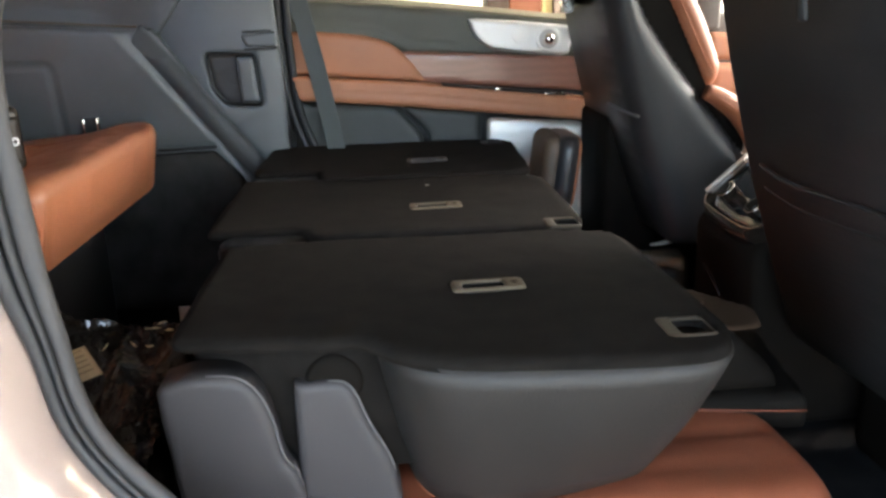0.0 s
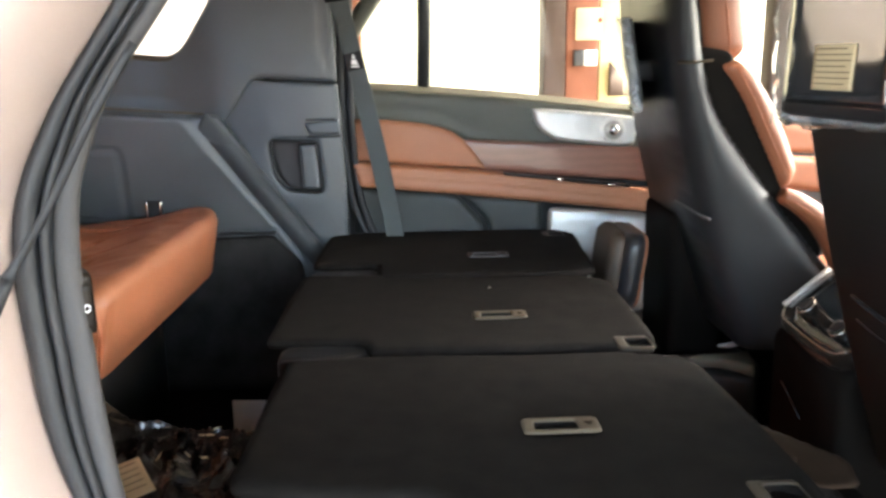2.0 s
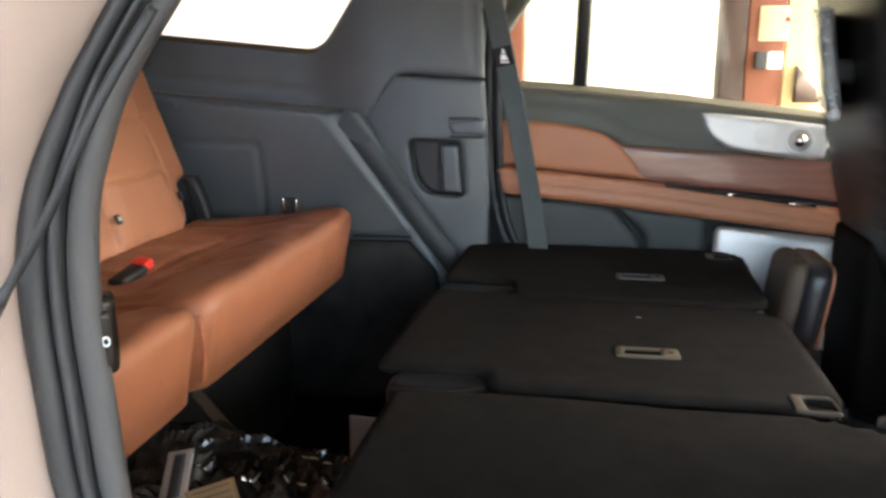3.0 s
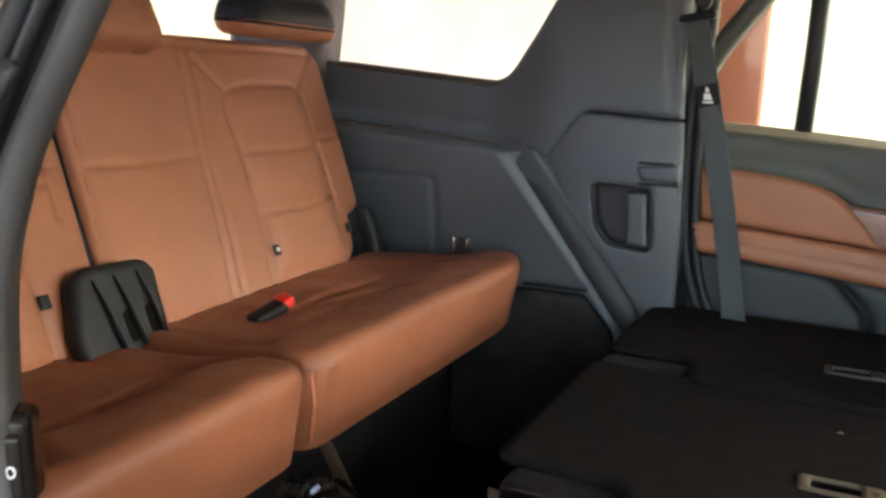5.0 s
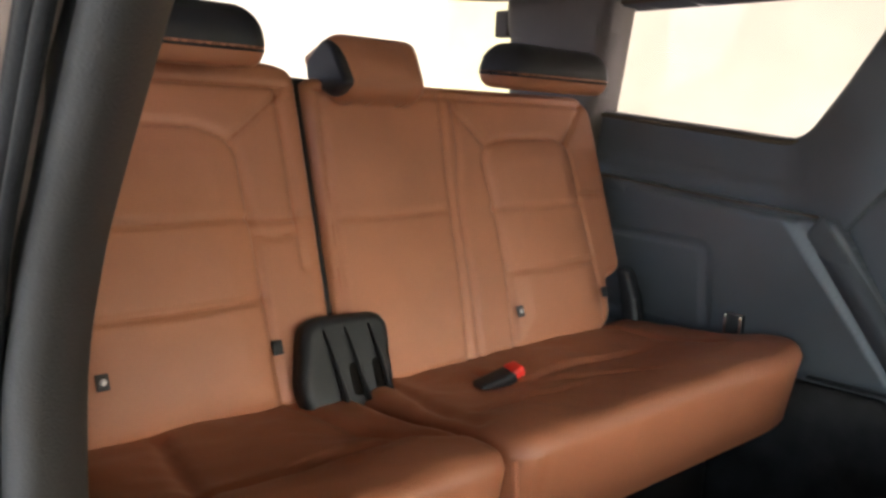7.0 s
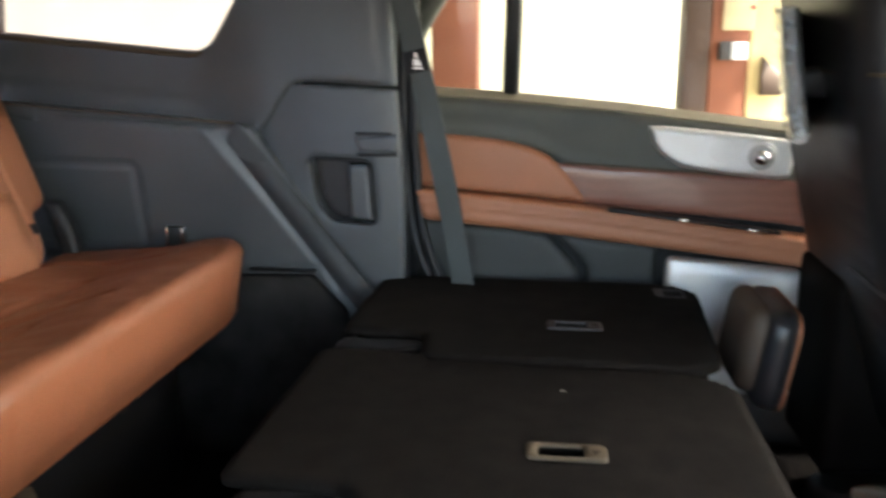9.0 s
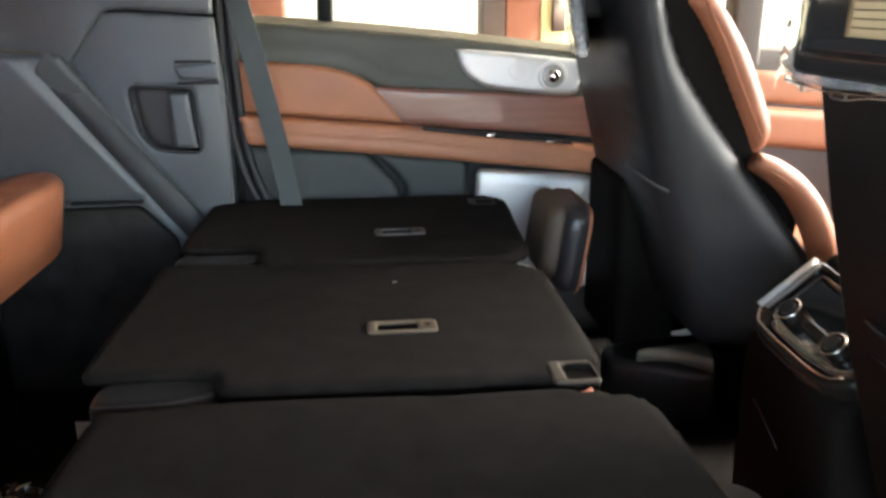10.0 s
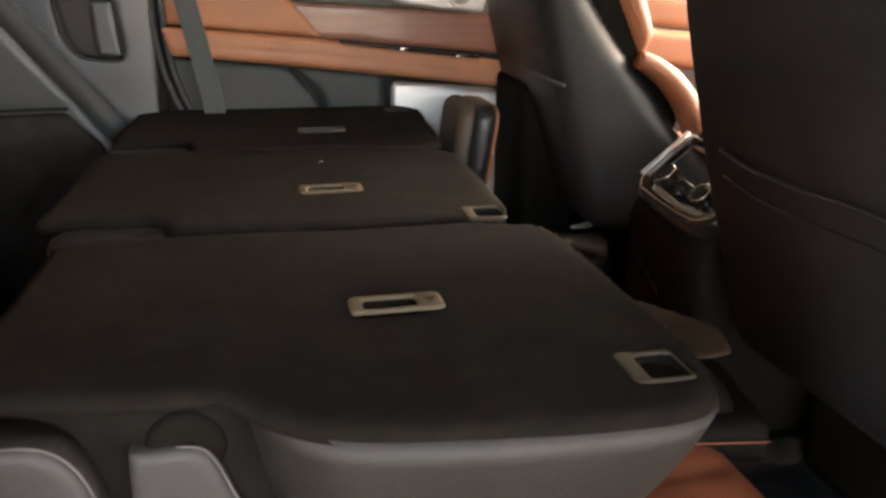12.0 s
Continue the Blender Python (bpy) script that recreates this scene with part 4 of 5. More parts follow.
def shoulder(P):
    """Beyond the diagonal crease the panel falls back towards the pillar."""
    a, b = np.array((-0.556, 1.330)), np.array((-0.368, 1.080))
    n = np.array((b[1] - a[1], a[0] - b[0]))
    n = -n / np.hypot(*n)
    d = (P - a) @ n
    return -0.09 * np.clip(1.37 - P[:, 1], 0, 0.34) - 0.012 * smooth_np(d / 0.014) - 0.030 * np.clip(d + 0.02, -0.5, 0) ** 2 * 8 + 0.003 * np.exp(-(d / 0.010) ** 2)


hatch = soft_corners(rect(-1.10, 1.10, -0.755, 1.295), 0.02)
part("wheel_arch_panel", slab(low, 0.12, 0.010, far_wall(2.268), 0.009, seams=[list(hatch) + [hatch[0]], [(-1.6, 1.066), (-0.52, 1.060), (-0.365, 1.068)]], seam_w=0.0055, seam_d=0.009, relief=shoulder), M_TRIM, quarter, "smooth lower side panel")
along = Vector((0.601, -0.799))
strip = [Vector((-0.5720, 1.3560)) + along * k + Vector((0.80, 0.60)) * w for k, w in ((0.022, 0.014), (0.50, 0.014), (0.50, 0.064), (0.004, 0.064))]
part("strip_cover", slab(soft_corners(strip, 0.008), 0.006, 0.0015, far_wall(2.2785), 0.009, relief=lambda P: -0.09 * np.clip(1.37 - P[:, 1], 0, 0.34)), M_STRIP, quarter, "dark matte diagonal strip")
part("lining_slit", box((-0.44, 2.292, 1.066), (0.15, 0.02, 0.006), 0.002), M_BLACK, quarter, "dark slit over the carpet lining")
part("hatch_latch", join(box((-0.695, 2.285, 1.135), (0.005, 0.010, 0.045), 0.002), box((-0.660, 2.285, 1.135), (0.005, 0.010, 0.045), 0.002)), M_CHROME, quarter, "small metal tie-down loop")
# no hollow is cut here; a dark block gives the recess shade
part("latch_recess_shade", box((-0.678, 2.290, 1.135), (0.044, 0.012, 0.05), 0.004), M_TRIM_D, quarter, "dark block for the shade of a recess")
pillar_out = [(-0.512, 1.385), (-0.42, 1.250), (-0.26, 1.040), (-0.20, 0.95), (-0.175, 0.95), (-0.172, 1.20), (-0.187, 1.452), (-0.405, 1.4655), (-0.432, 1.455), (-0.470, 1.418)]
pocket_hole = soft_corners([(-0.372, 1.312), (-0.360, 1.215), (-0.330, 1.176), (-0.232, 1.168), (-0.242, 1.306)], 0.018)
part("pillar_lower", slab(soft_corners(pillar_out, 0.006), 0.06, 0.004, far_wall(2.305), 0.010, holes=[pocket_hole], relief=lambda P: -0.9 * np.clip(np.abs(P[:, 0] + 0.30) - 0.04, 0, 1) ** 2), M_TRIM, quarter, "lower pillar panel")
part("pocket_bowl", slab(grown([Vector(p) for p in reversed(pocket_hole)], 0.004), 0.01, 0.004, far_wall(2.345), 0.012), M_GREY, quarter, "grey pocket bottom")
part("pocket_rim", tube([(p.x, 2.303, p.y) for p in pocket_hole], 0.003, 6, True), M_TRIM_D, quarter, "dark pocket rim")
part("grab_handle", slab(soft_corners([(-0.293, 1.298), (-0.288, 1.180), (-0.238, 1.176), (-0.248, 1.298)], 0.008), 0.025, 0.008, far_wall(2.300), 0.006), M_TRIM, quarter, "slate grab handle")
part("belt_clip_slot", slab(soft_corners([(-0.275, 1.352), (-0.182, 1.362), (-0.182, 1.322), (-0.262, 1.325)], 0.006), 0.012, 0.004, far_wall(2.296), 0.006), M_TRIM, quarter, "belt clip slot")
# slot shade above and below the clip, made as black bars
part("slot_shadow", box((-0.225, 2.302, 1.318), (0.085, 0.012, 0.006), 0.001), M_BLACK, quarter, "black bar for the shade in the slot")
part("slot_shadow", box((-0.232, 2.302, 1.362), (0.075, 0.012, 0.005), 0.001), M_BLACK, quarter, "black bar for the shade in the slot")
part("lower_carpet", slab(soft_corners([(-0.90, 0.63), (-0.24, 0.63), (-0.30, 0.98), (-0.372, 1.058), (-0.52, 1.055), (-0.90, 1.062)], 0.01), 0.03, 0.006, far_wall(2.266), 0.02), M_LINING, quarter, "black carpet side lining")
part("ledge_edge", tube([(-1.55, 2.286, 1.462), (-1.0, 2.284, 1.419), (-0.62, 2.284, 1.390), (-0.53, 2.290, 1.383)], 0.0022, 6), M_BEIGE, quarter, "pale tan line along the ledge edge")
for x, z in ((-0.88, 1.405), (-0.70, 1.391), (-0.615, 1.386)):
    part("ledge_stud", disc((x, 2.30, z + 0.003), 0.008, 0.006, (0, 0, 1), 16, 0.002), M_CHROME, quarter, "small bright ledge stud")
part("rear_pillar", slab(soft_corners([(-1.36, 1.42), (-1.115, 1.42), (-1.06, 1.86), (-1.41, 1.86)], 0.02), 0.10, 0.02, far_wall(2.30), 0.02, seams=[[(-1.30, 1.70), (-1.12, 1.69)]], seam_w=0.004), M_PILLAR, quarter, "dark taupe rear pillar cover")
part("pillar_catch", box((-1.43, 2.33, 1.795), (0.05, 0.03, 0.07), 0.006), M_PILLAR, quarter, "small square catch")

# ---- far rear door ----
door = thing("door_rear", "closed rear door with tan leather, walnut and metal speaker grille", "car door", at=(0.25, 2.45, 0.62))
part("door_core", slab(soft_corners([(-0.20, 0.64), (1.02, 0.64), (1.02, 1.30), (-0.20, 1.405)], 0.04), 0.10, 0.01, far_wall(2.425), 0.03), M_TRIM_D, door, "dark lower door panel")
part("window_sill", slab(soft_corners([(-0.205, 1.345), (0.02, 1.33), (0.12, 1.31), (0.18, 1.27), (1.02, 1.22), (1.02, 1.335), (0.60, 1.366), (0.30, 1.402), (-0.12, 1.438), (-0.205, 1.445)], 0.012), 0.06, 0.018, far_wall(2.395), 0.012,
     seams=[[(-0.19, 1.385), (0.0, 1.375), (0.09, 1.362), (0.165, 1.32), (0.30, 1.295)]]), M_OLIVE, door, "olive-grey soft upper panel")
sill_line = [(-0.18, 2.436, 1.444), (0.05, 2.436, 1.428), (0.30, 2.436, 1.405), (0.58, 2.436, 1.371), (1.0, 2.436, 1.334)]
# window light along the sill is put into this strip's colour
part("sill_top", ribbon(sill_line, 0.066, 0.008, (0, 1, 0.22)), M_SILL, door, "window sill top, khaki for the window light on it", False)
panel = rounded([(-0.168, 1.355), (-0.07, 1.352), (0.025, 1.342), (0.095, 1.325), (0.145, 1.295), (0.185, 1.25), (0.212, 1.212)], 3, False)
part("leather_panel", slab([(p.x, p.y) for p in panel] + [(0.205, 1.208), (-0.155, 1.240)], 0.03, 0.012, far_wall(2.385), 0.008, puff=0.004), M_LEATHER, door, "tan leather door insert")
part("wood_trim", slab([(0.125, 1.294), (0.30, 1.285), (0.50, 1.272), (0.80, 1.25), (0.80, 1.150), (0.60, 1.172), (0.185, 1.207), (0.155, 1.25)], 0.02, 0.004, far_wall(2.392), 0.014), M_WOOD, door, "walnut wood trim")
part("wood_line", tube([(0.16, 2.387, 1.295), (0.30, 2.387, 1.287), (0.50, 2.387, 1.274), (0.80, 2.387, 1.252)], 0.002), M_BEIGE, door, "thin bright line")
part("armrest", slab(soft_corners([(-0.160, 1.240), (0.21, 1.208), (0.66, 1.150), (0.80, 1.135), (0.80, 1.065), (0.64, 1.088), (0.38, 1.118), (0.14, 1.145), (-0.142, 1.172)], 0.012), 0.06, 0.015, far_wall(2.345), 0.007,
     seams=[[(-0.16, 1.222), (0.21, 1.190), (0.66, 1.132), (0.80, 1.117)], [(-0.16, 1.204), (0.21, 1.172), (0.66, 1.114), (0.80, 1.100)]], seam_w=0.004, seam_d=0.004), M_LEATHER, door, "tan leather armrest")
pull = part("pull_cup", box((0, 0, 0), (0.352, 0.03, 0.007), 0.003, Matrix.Translation((0.428, 2.358, 1.1815)) @ Matrix.Rotation(radians(6.7), 4, "Y")), M_BLACK, door, "black pull cup")
part("switch", box((0.565, 2.346, 1.166), (0.05, 0.010, 0.005), 0.002), M_CHROME, pull, "chrome window switch")
part("switch", box((0.41, 2.346, 1.184), (0.022, 0.010, 0.006), 0.002), M_CHROME, pull, "chrome window switch")
grille = rounded([(0.338, 1.360), (0.352, 1.325), (0.385, 1.298), (0.43, 1.284), (0.595, 1.267), (0.622, 1.290), (0.626, 1.338), (0.600, 1.350), (0.36, 1.374)], 3)
sp = part("speaker_panel", slab(grille, 0.03, 0.008, far_wall(2.372), 0.008), M_SILVER, door, "brushed aluminium speaker panel")
part("speaker_ring", disc((0.556, 2.370, 1.314), 0.034, 0.010, (0, -1, 0), 32, 0.003), M_SILVER, sp, "round metal tweeter ring")
part("tweeter", disc((0.556, 2.364, 1.314), 0.026, 0.008, (0, -1, 0), 28, 0.003), M_DULL, sp, "grey tweeter recess")
bm = bmesh.new()
bmesh.ops.create_uvsphere(bm, u_segments=20, v_segments=12, radius=0.016)
bmesh.ops.translate(bm, verts=bm.verts, vec=(0.556, 2.360, 1.314))
part("dome", bm, M_CHROME, sp, "shiny tweeter dome")
part("touch_pad", disc((0.478, 2.372, 1.328), 0.024, 0.004, (0, -1, 0), 28, 0.001), M_SILVER, sp, "faint round mark")
part("map_grille", slab(soft_corners([(0.378, 1.105), (0.66, 1.082), (0.66, 0.80), (0.378, 0.80)], 0.02), 0.02, 0.006, far_wall(2.345), 0.03), M_SILVER, door, "brushed metal lower speaker grille")
part("lower_panel", slab(soft_corners([(-0.16, 1.165), (0.125, 1.142), (0.20, 1.06), (0.20, 0.75), (-0.16, 0.75)], 0.02), 0.04, 0.012, far_wall(2.385), 0.014), M_LOWER, door, "slate lower door panel")
part("lower_panel", slab(soft_corners([(0.140, 1.140), (0.368, 1.118), (0.368, 0.75), (0.215, 0.75), (0.215, 1.06)], 0.02), 0.04, 0.012, far_wall(2.40), 0.014), M_LOWER, door, "slate lower door panel")
part("window_divider", tube([(0.040, 2.465, 1.40), (0.046, 2.455, 1.60), (0.05, 2.43, 1.86)], 0.019, 8, False, 0.7), M_RUBBER, door, "black window divider bar")
part("window_frame", tube(rounded([(-0.205, 2.43, 1.30), (-0.200, 2.425, 1.46), (-0.165, 2.42, 1.56), (-0.10, 2.41, 1.66), (0.0, 2.40, 1.78), (0.10, 2.39, 1.84), (0.9, 2.38, 1.85)], 5, False), 0.024, 8), M_OLIVE, door, "padded window frame")
farseal = thing("door_seal", "black ribbed rubber seal of the closed door", "door seal", at=(-0.18, 2.38, 0.8))
for dx, r in ((0, 0.012), (0.022, 0.010)):
    part("seal_lip", tube(rounded([(-0.165 + dx, 2.345, 1.86), (-0.178 + dx, 2.35, 1.45), (-0.176 + dx, 2.36, 1.30), (-0.165 + dx, 2.362, 1.16), (-0.135 + dx, 2.36, 1.06), (-0.09 + dx, 2.36, 0.98)], 5, False), r), M_RUBBER, farseal)

fdoor = thing("door_front", "closed front door with tan leather panel beyond the front seat", "car door", at=(1.5, 2.45, 0.62))
part("door_core", slab(soft_corners([(1.045, 0.64), (2.05, 0.64), (2.05, 1.33), (1.045, 1.37)], 0.03), 0.08, 0.01, far_wall(2.455), 0.03), M_TAUPE, fdoor, "taupe door panel")
part("leather_panel", slab(soft_corners([(1.06, 1.315), (1.90, 1.24), (1.90, 1.16), (1.06, 1.235)], 0.01), 0.02, 0.010, far_wall(2.445), 0.012), M_LEATHER, fdoor, "tan leather door insert")
part("armrest", slab(soft_corners([(1.06, 1.228), (1.90, 1.152), (1.90, 1.04), (1.06, 1.13)], 0.012), 0.05, 0.020, far_wall(2.425), 0.012), M_LEATHER, fdoor, "tan leather armrest")
struct("pillar_b", box((1.035, 2.44, 1.60), (0.075, 0.07, 0.56), 0.012), M_TAUPE, "taupe pillar between the closed doors", "pillar")

# ---- far seat belt ----
belt = thing("seat_belt", "grey-green woven seat belt with a warning tag hanging at the pillar", "seat belt", at=(-0.12, 2.28, 1.0))
bp = rounded([(-0.170, 2.272, 1.655), (-0.157, 2.274, 1.60), (-0.134, 2.279, 1.50), (-0.104, 2.285, 1.36), (-0.076, 2.289, 1.22), (-0.051, 2.289, 1.08), (-0.040, 2.286, 0.99)], 4, False)
webbing = part("webbing", ribbon(bp, 0.049, 0.0025, (1, -0.22, 0)), M_BELT, belt, "", False)
for side in (-1, 1):
    part("selvage", tube([p + Vector((side * 0.0225, -side * 0.0045 - 0.0014, 0)) for p in bp], 0.0011, 5), M_BELT, webbing, "raised woven edge")
part("tag", ribbon([(-0.142, 2.2765, 1.530), (-0.132, 2.2785, 1.487)], 0.047, 0.006, (1, -0.22, 0)), M_BLACK, belt, "black warning tag", False)
part("tag_mark", join(box((-0.137, 2.2735, 1.520), (0.009, 0.001, 0.010), 0), box((-0.135, 2.2735, 1.506), (0.018, 0.001, 0.013), 0), box((-0.134, 2.2735, 1.495), (0.022, 0.001, 0.004), 0)), M_WHITE, belt, "white printed figure mark", False)
part("upper_guide", box((0, 0, 0), (0.074, 0.022, 0.016), 0.007, Matrix.Translation((-0.168, 2.272, 1.662)) @ Matrix.Rotation(radians(-7), 4, "Y")), M_BLACK, belt, "black belt guide")
part("guide_bolt", disc((-0.160, 2.276, 1.692), 0.016, 0.02, (0, -1, 0), 20, 0.004), M_BLACK, belt, "black anchor bolt cover")


# ---- front seats ----
def front_seat(side, label):
    """side +1: the far seat; -1: the near one, mirrored."""
    def Y(y):
        return y if side > 0 else 2 * MID - y
    s = thing("front_seat", label, "car seat", "front seats", at=(0.8, Y(2.11), 0.62))
    prof = soft_corners([(0.535, 1.72), (0.555, 1.50), (0.600, 1.30), (0.650, 1.12), (0.70, 0.97), (0.748, 0.835), (0.97, 0.82), (1.00, 0.93), (0.985, 0.985), (0.83, 1.173), (0.725, 1.305), (0.662, 1.395), (0.632, 1.50), (0.612, 1.62), (0.605, 1.72)], 0.04)
    M = frame_of((0, Y(1.87), 0), (1, 0, 0), (0, 0, 1)) if side > 0 else frame_of((0, Y(2.35), 0), (1, 0, 0), (0, 0, 1))
    back = part("back_shell", slab(prof, 0.47, 0.060, M, 0.012, bend=lambda co: (co.x + (0.014 if side > 0 else 0.07) * max(0.0, min(1.0, ((-co.z if side > 0 else 0.47 + co.z) - 0.20) / 0.27)) ** 2 * max(0.0, 1 - max(0.0, co.x - 0.60) / 0.2), co.y, co.z)), M_BLACKL, s, "black leather seatback shell")
    for y, turned in ((2.33, 1), (1.888, -1)):
        pad = soft_corners([(0.655, 1.488), (0.702, 1.503), (0.745, 1.470), (0.791, 1.402), (0.828, 1.325), (0.853, 1.260), (0.843, 1.222), (0.814, 1.208), (0.796, 1.250), (0.752, 1.335), (0.718, 1.405), (0.680, 1.460)], 0.03)
        at = frame_of((0, Y(y), 0), (1, 0, 0), (0, 0, 1)) if turned * side < 0 else frame_of((0, Y(y), 0), (-1, 0, 0), (0, 0, 1)) @ Matrix.Diagonal((-1, 1, 1, 1))
        pipe = [(0.694, 1.484), (0.737, 1.412), (0.778, 1.330), (0.822, 1.246)]
        # front seats take the darkened leather copy, so shade is in their colour
        b = part("bolster", slab(pad, 0.075, 0.034, at, 0.008, puff=0.006, seams=[pipe], seam_w=0.005, seam_d=0.004), M_LEATHER_SHADED, s, "tan leather backrest bolster")
        part("piping", tube([at @ Vector((u, v, 0.0015)) for u, v in pipe], 0.0020, 6), M_SEAM, b, "stitched piping")
        flank = soft_corners([(0.60, 1.53), (0.69, 1.515), (0.722, 1.440), (0.765, 1.360), (0.805, 1.290), (0.826, 1.235), (0.850, 1.190), (0.93, 1.08), (0.90, 1.00), (0.80, 1.16), (0.70, 1.28), (0.64, 1.39)], 0.02)
        part("bolster_side", slab(flank, 0.03, 0.010, far_wall(Y(y) + (0.016 if turned * side < 0 else -0.012)), 0.015), M_MATTE, s, "matte black side of the bolster")
        low_line = rounded([(0.812, Y(y), 1.205), (0.845, Y(y), 1.190), (0.890, Y(y), 1.158), (0.930, Y(y), 1.110), (0.958, Y(y), 1.055), (0.985, Y(y), 0.98)], 5, False)
        m = len(low_line) - 1
        c = part("cushion_bolster", tube(low_line, [0.012 + 0.016 * math.sin(math.pi * min(1.0, 0.1 + 0.6 * i / m)) for i in range(m + 1)], 16, False, 1.3), M_LEATHER_SHADED, s, "tan leather cushion bolster")
        part("piping", tube([(p.x - 0.004, p.y - 0.030, p.z - 0.004) for p in low_line[4:-2]], 0.0018, 6), M_SEAM, c, "stitched piping")
    insert = frame_of((0.93, Y(2.11), 1.02), (0, side, 0), (-0.30, 0, 0.52)) if side > 0 else frame_of((0.93, Y(2.11), 1.02), (0, 1, 0), (-0.30, 0, 0.52))
    part("backrest", slab(soft_corners(rect(-0.17, 0, 0.17, 0.60), 0.05), 0.06, 0.03, insert @ Matrix.Translation((0, 0, 0.0)), 0.02, seams=[[(-0.15, 0.2), (0.15, 0.2)], [(-0.15, 0.4), (0.15, 0.4)]]), M_BLACKL, s, "black leather backrest insert")
    part("seat_cushion", slab(soft_corners(rect(0.99, min(Y(1.90), Y(2.27)), 1.36, max(Y(1.90), Y(2.27))), 0.08), 0.18, 0.05, TOP @ Matrix.Translation((0, 0, 0.975)), 0.02, puff=0.01), M_LEATHER_SHADED, s, "tan leather seat cushion")
    part("seat_base", box((1.12, Y(2.11), 0.705), (0.46, 0.42, 0.17), 0.03), M_MATTE, s, "black seat base")
    part("seat_skirt", box((0.955, Y(2.115), 0.735), (0.16, 0.47, 0.23), 0.03), M_MATTE, s, "matte black skirt below the seatback")
    if side > 0:
        part("lower_cover", slab(soft_corners([(0.648, 1.13), (0.650, 0.74), (0.80, 0.74), (0.80, 0.98), (0.70, 1.13)], 0.02), 0.235, 0.02, far_wall(2.105), 0.015), M_MATTE, s, "matte black lower back cover")
    hm = frame_of((0.735, Y(2.10), 1.625), (0, 1, 0), (-0.15, 0, 1))
    hr = part("headrest", slab(soft_corners(rect(-0.14, -0.13, 0.14, 0.10), 0.05), 0.100, 0.035, hm, 0.012, puff=0.008), M_LEATHER_SHADED, s, "tan leather headrest")
    part("piping", tube([hm @ Vector((-0.141, v, -0.045)) for v in (-0.11, -0.04, 0.03, 0.085)], 0.002, 6), M_SEAM, hr, "stitched piping")
    part("headrest_back", slab(soft_corners(rect(-0.135, -0.12, 0.135, 0.095), 0.05), 0.03, 0.025, hm @ Matrix.Rotation(math.pi, 4, "Y") @ Matrix.Translation((0, 0, 0.118)), 0.012), M_BLACKL, hr, "black headrest back")
    part("shell_seam", tube(rounded([(0.605, Y(2.33), 1.490), (0.572, Y(2.22), 1.492), (0.562, Y(2.05), 1.493), (0.568, Y(1.91), 1.493), (0.592, Y(1.872), 1.493), (0.635, Y(1.868), 1.497)], 4, False), 0.003), M_BEIGE, s, "pale seam")
    for dz, name in ((0.0, "pocket_edge"), (-0.036, "pocket_hem")):
        pr = rounded([(0.634 - dz * 0.28, Y(1.93), 1.162 + dz), (0.636 - dz * 0.28, Y(2.01), 1.151 + dz), (0.642 - dz * 0.28, Y(2.12), 1.151 + dz), (0.650 - dz * 0.28, Y(2.20), 1.151 + dz), (0.656 - dz * 0.25, Y(2.222), 1.135 + dz), (0.672, Y(2.228), 1.07 + dz)], 4, False)
        if side > 0:
            pr = rounded([(0.636 - dz * 0.28, 2.06, 1.167 + dz), (0.636 - dz * 0.28, 1.96, 1.164 + dz), (0.640 - dz * 0.28, 1.905, 1.161 + dz), (0.652 - dz * 0.28, 1.878, 1.157 + dz)], 4, False)
        if side < 0 or dz == 0:
            part(name, tube(pr, 0.0035 if dz == 0 else 0.0015), M_BLACK if side < 0 else M_EDGE, s, "stitched pocket edge")
    return s


driver = front_seat(1, "tan and black leather front seat facing away, beside the far door")
passenger = front_seat(-1, "tan and black leather front seat beside the open side")


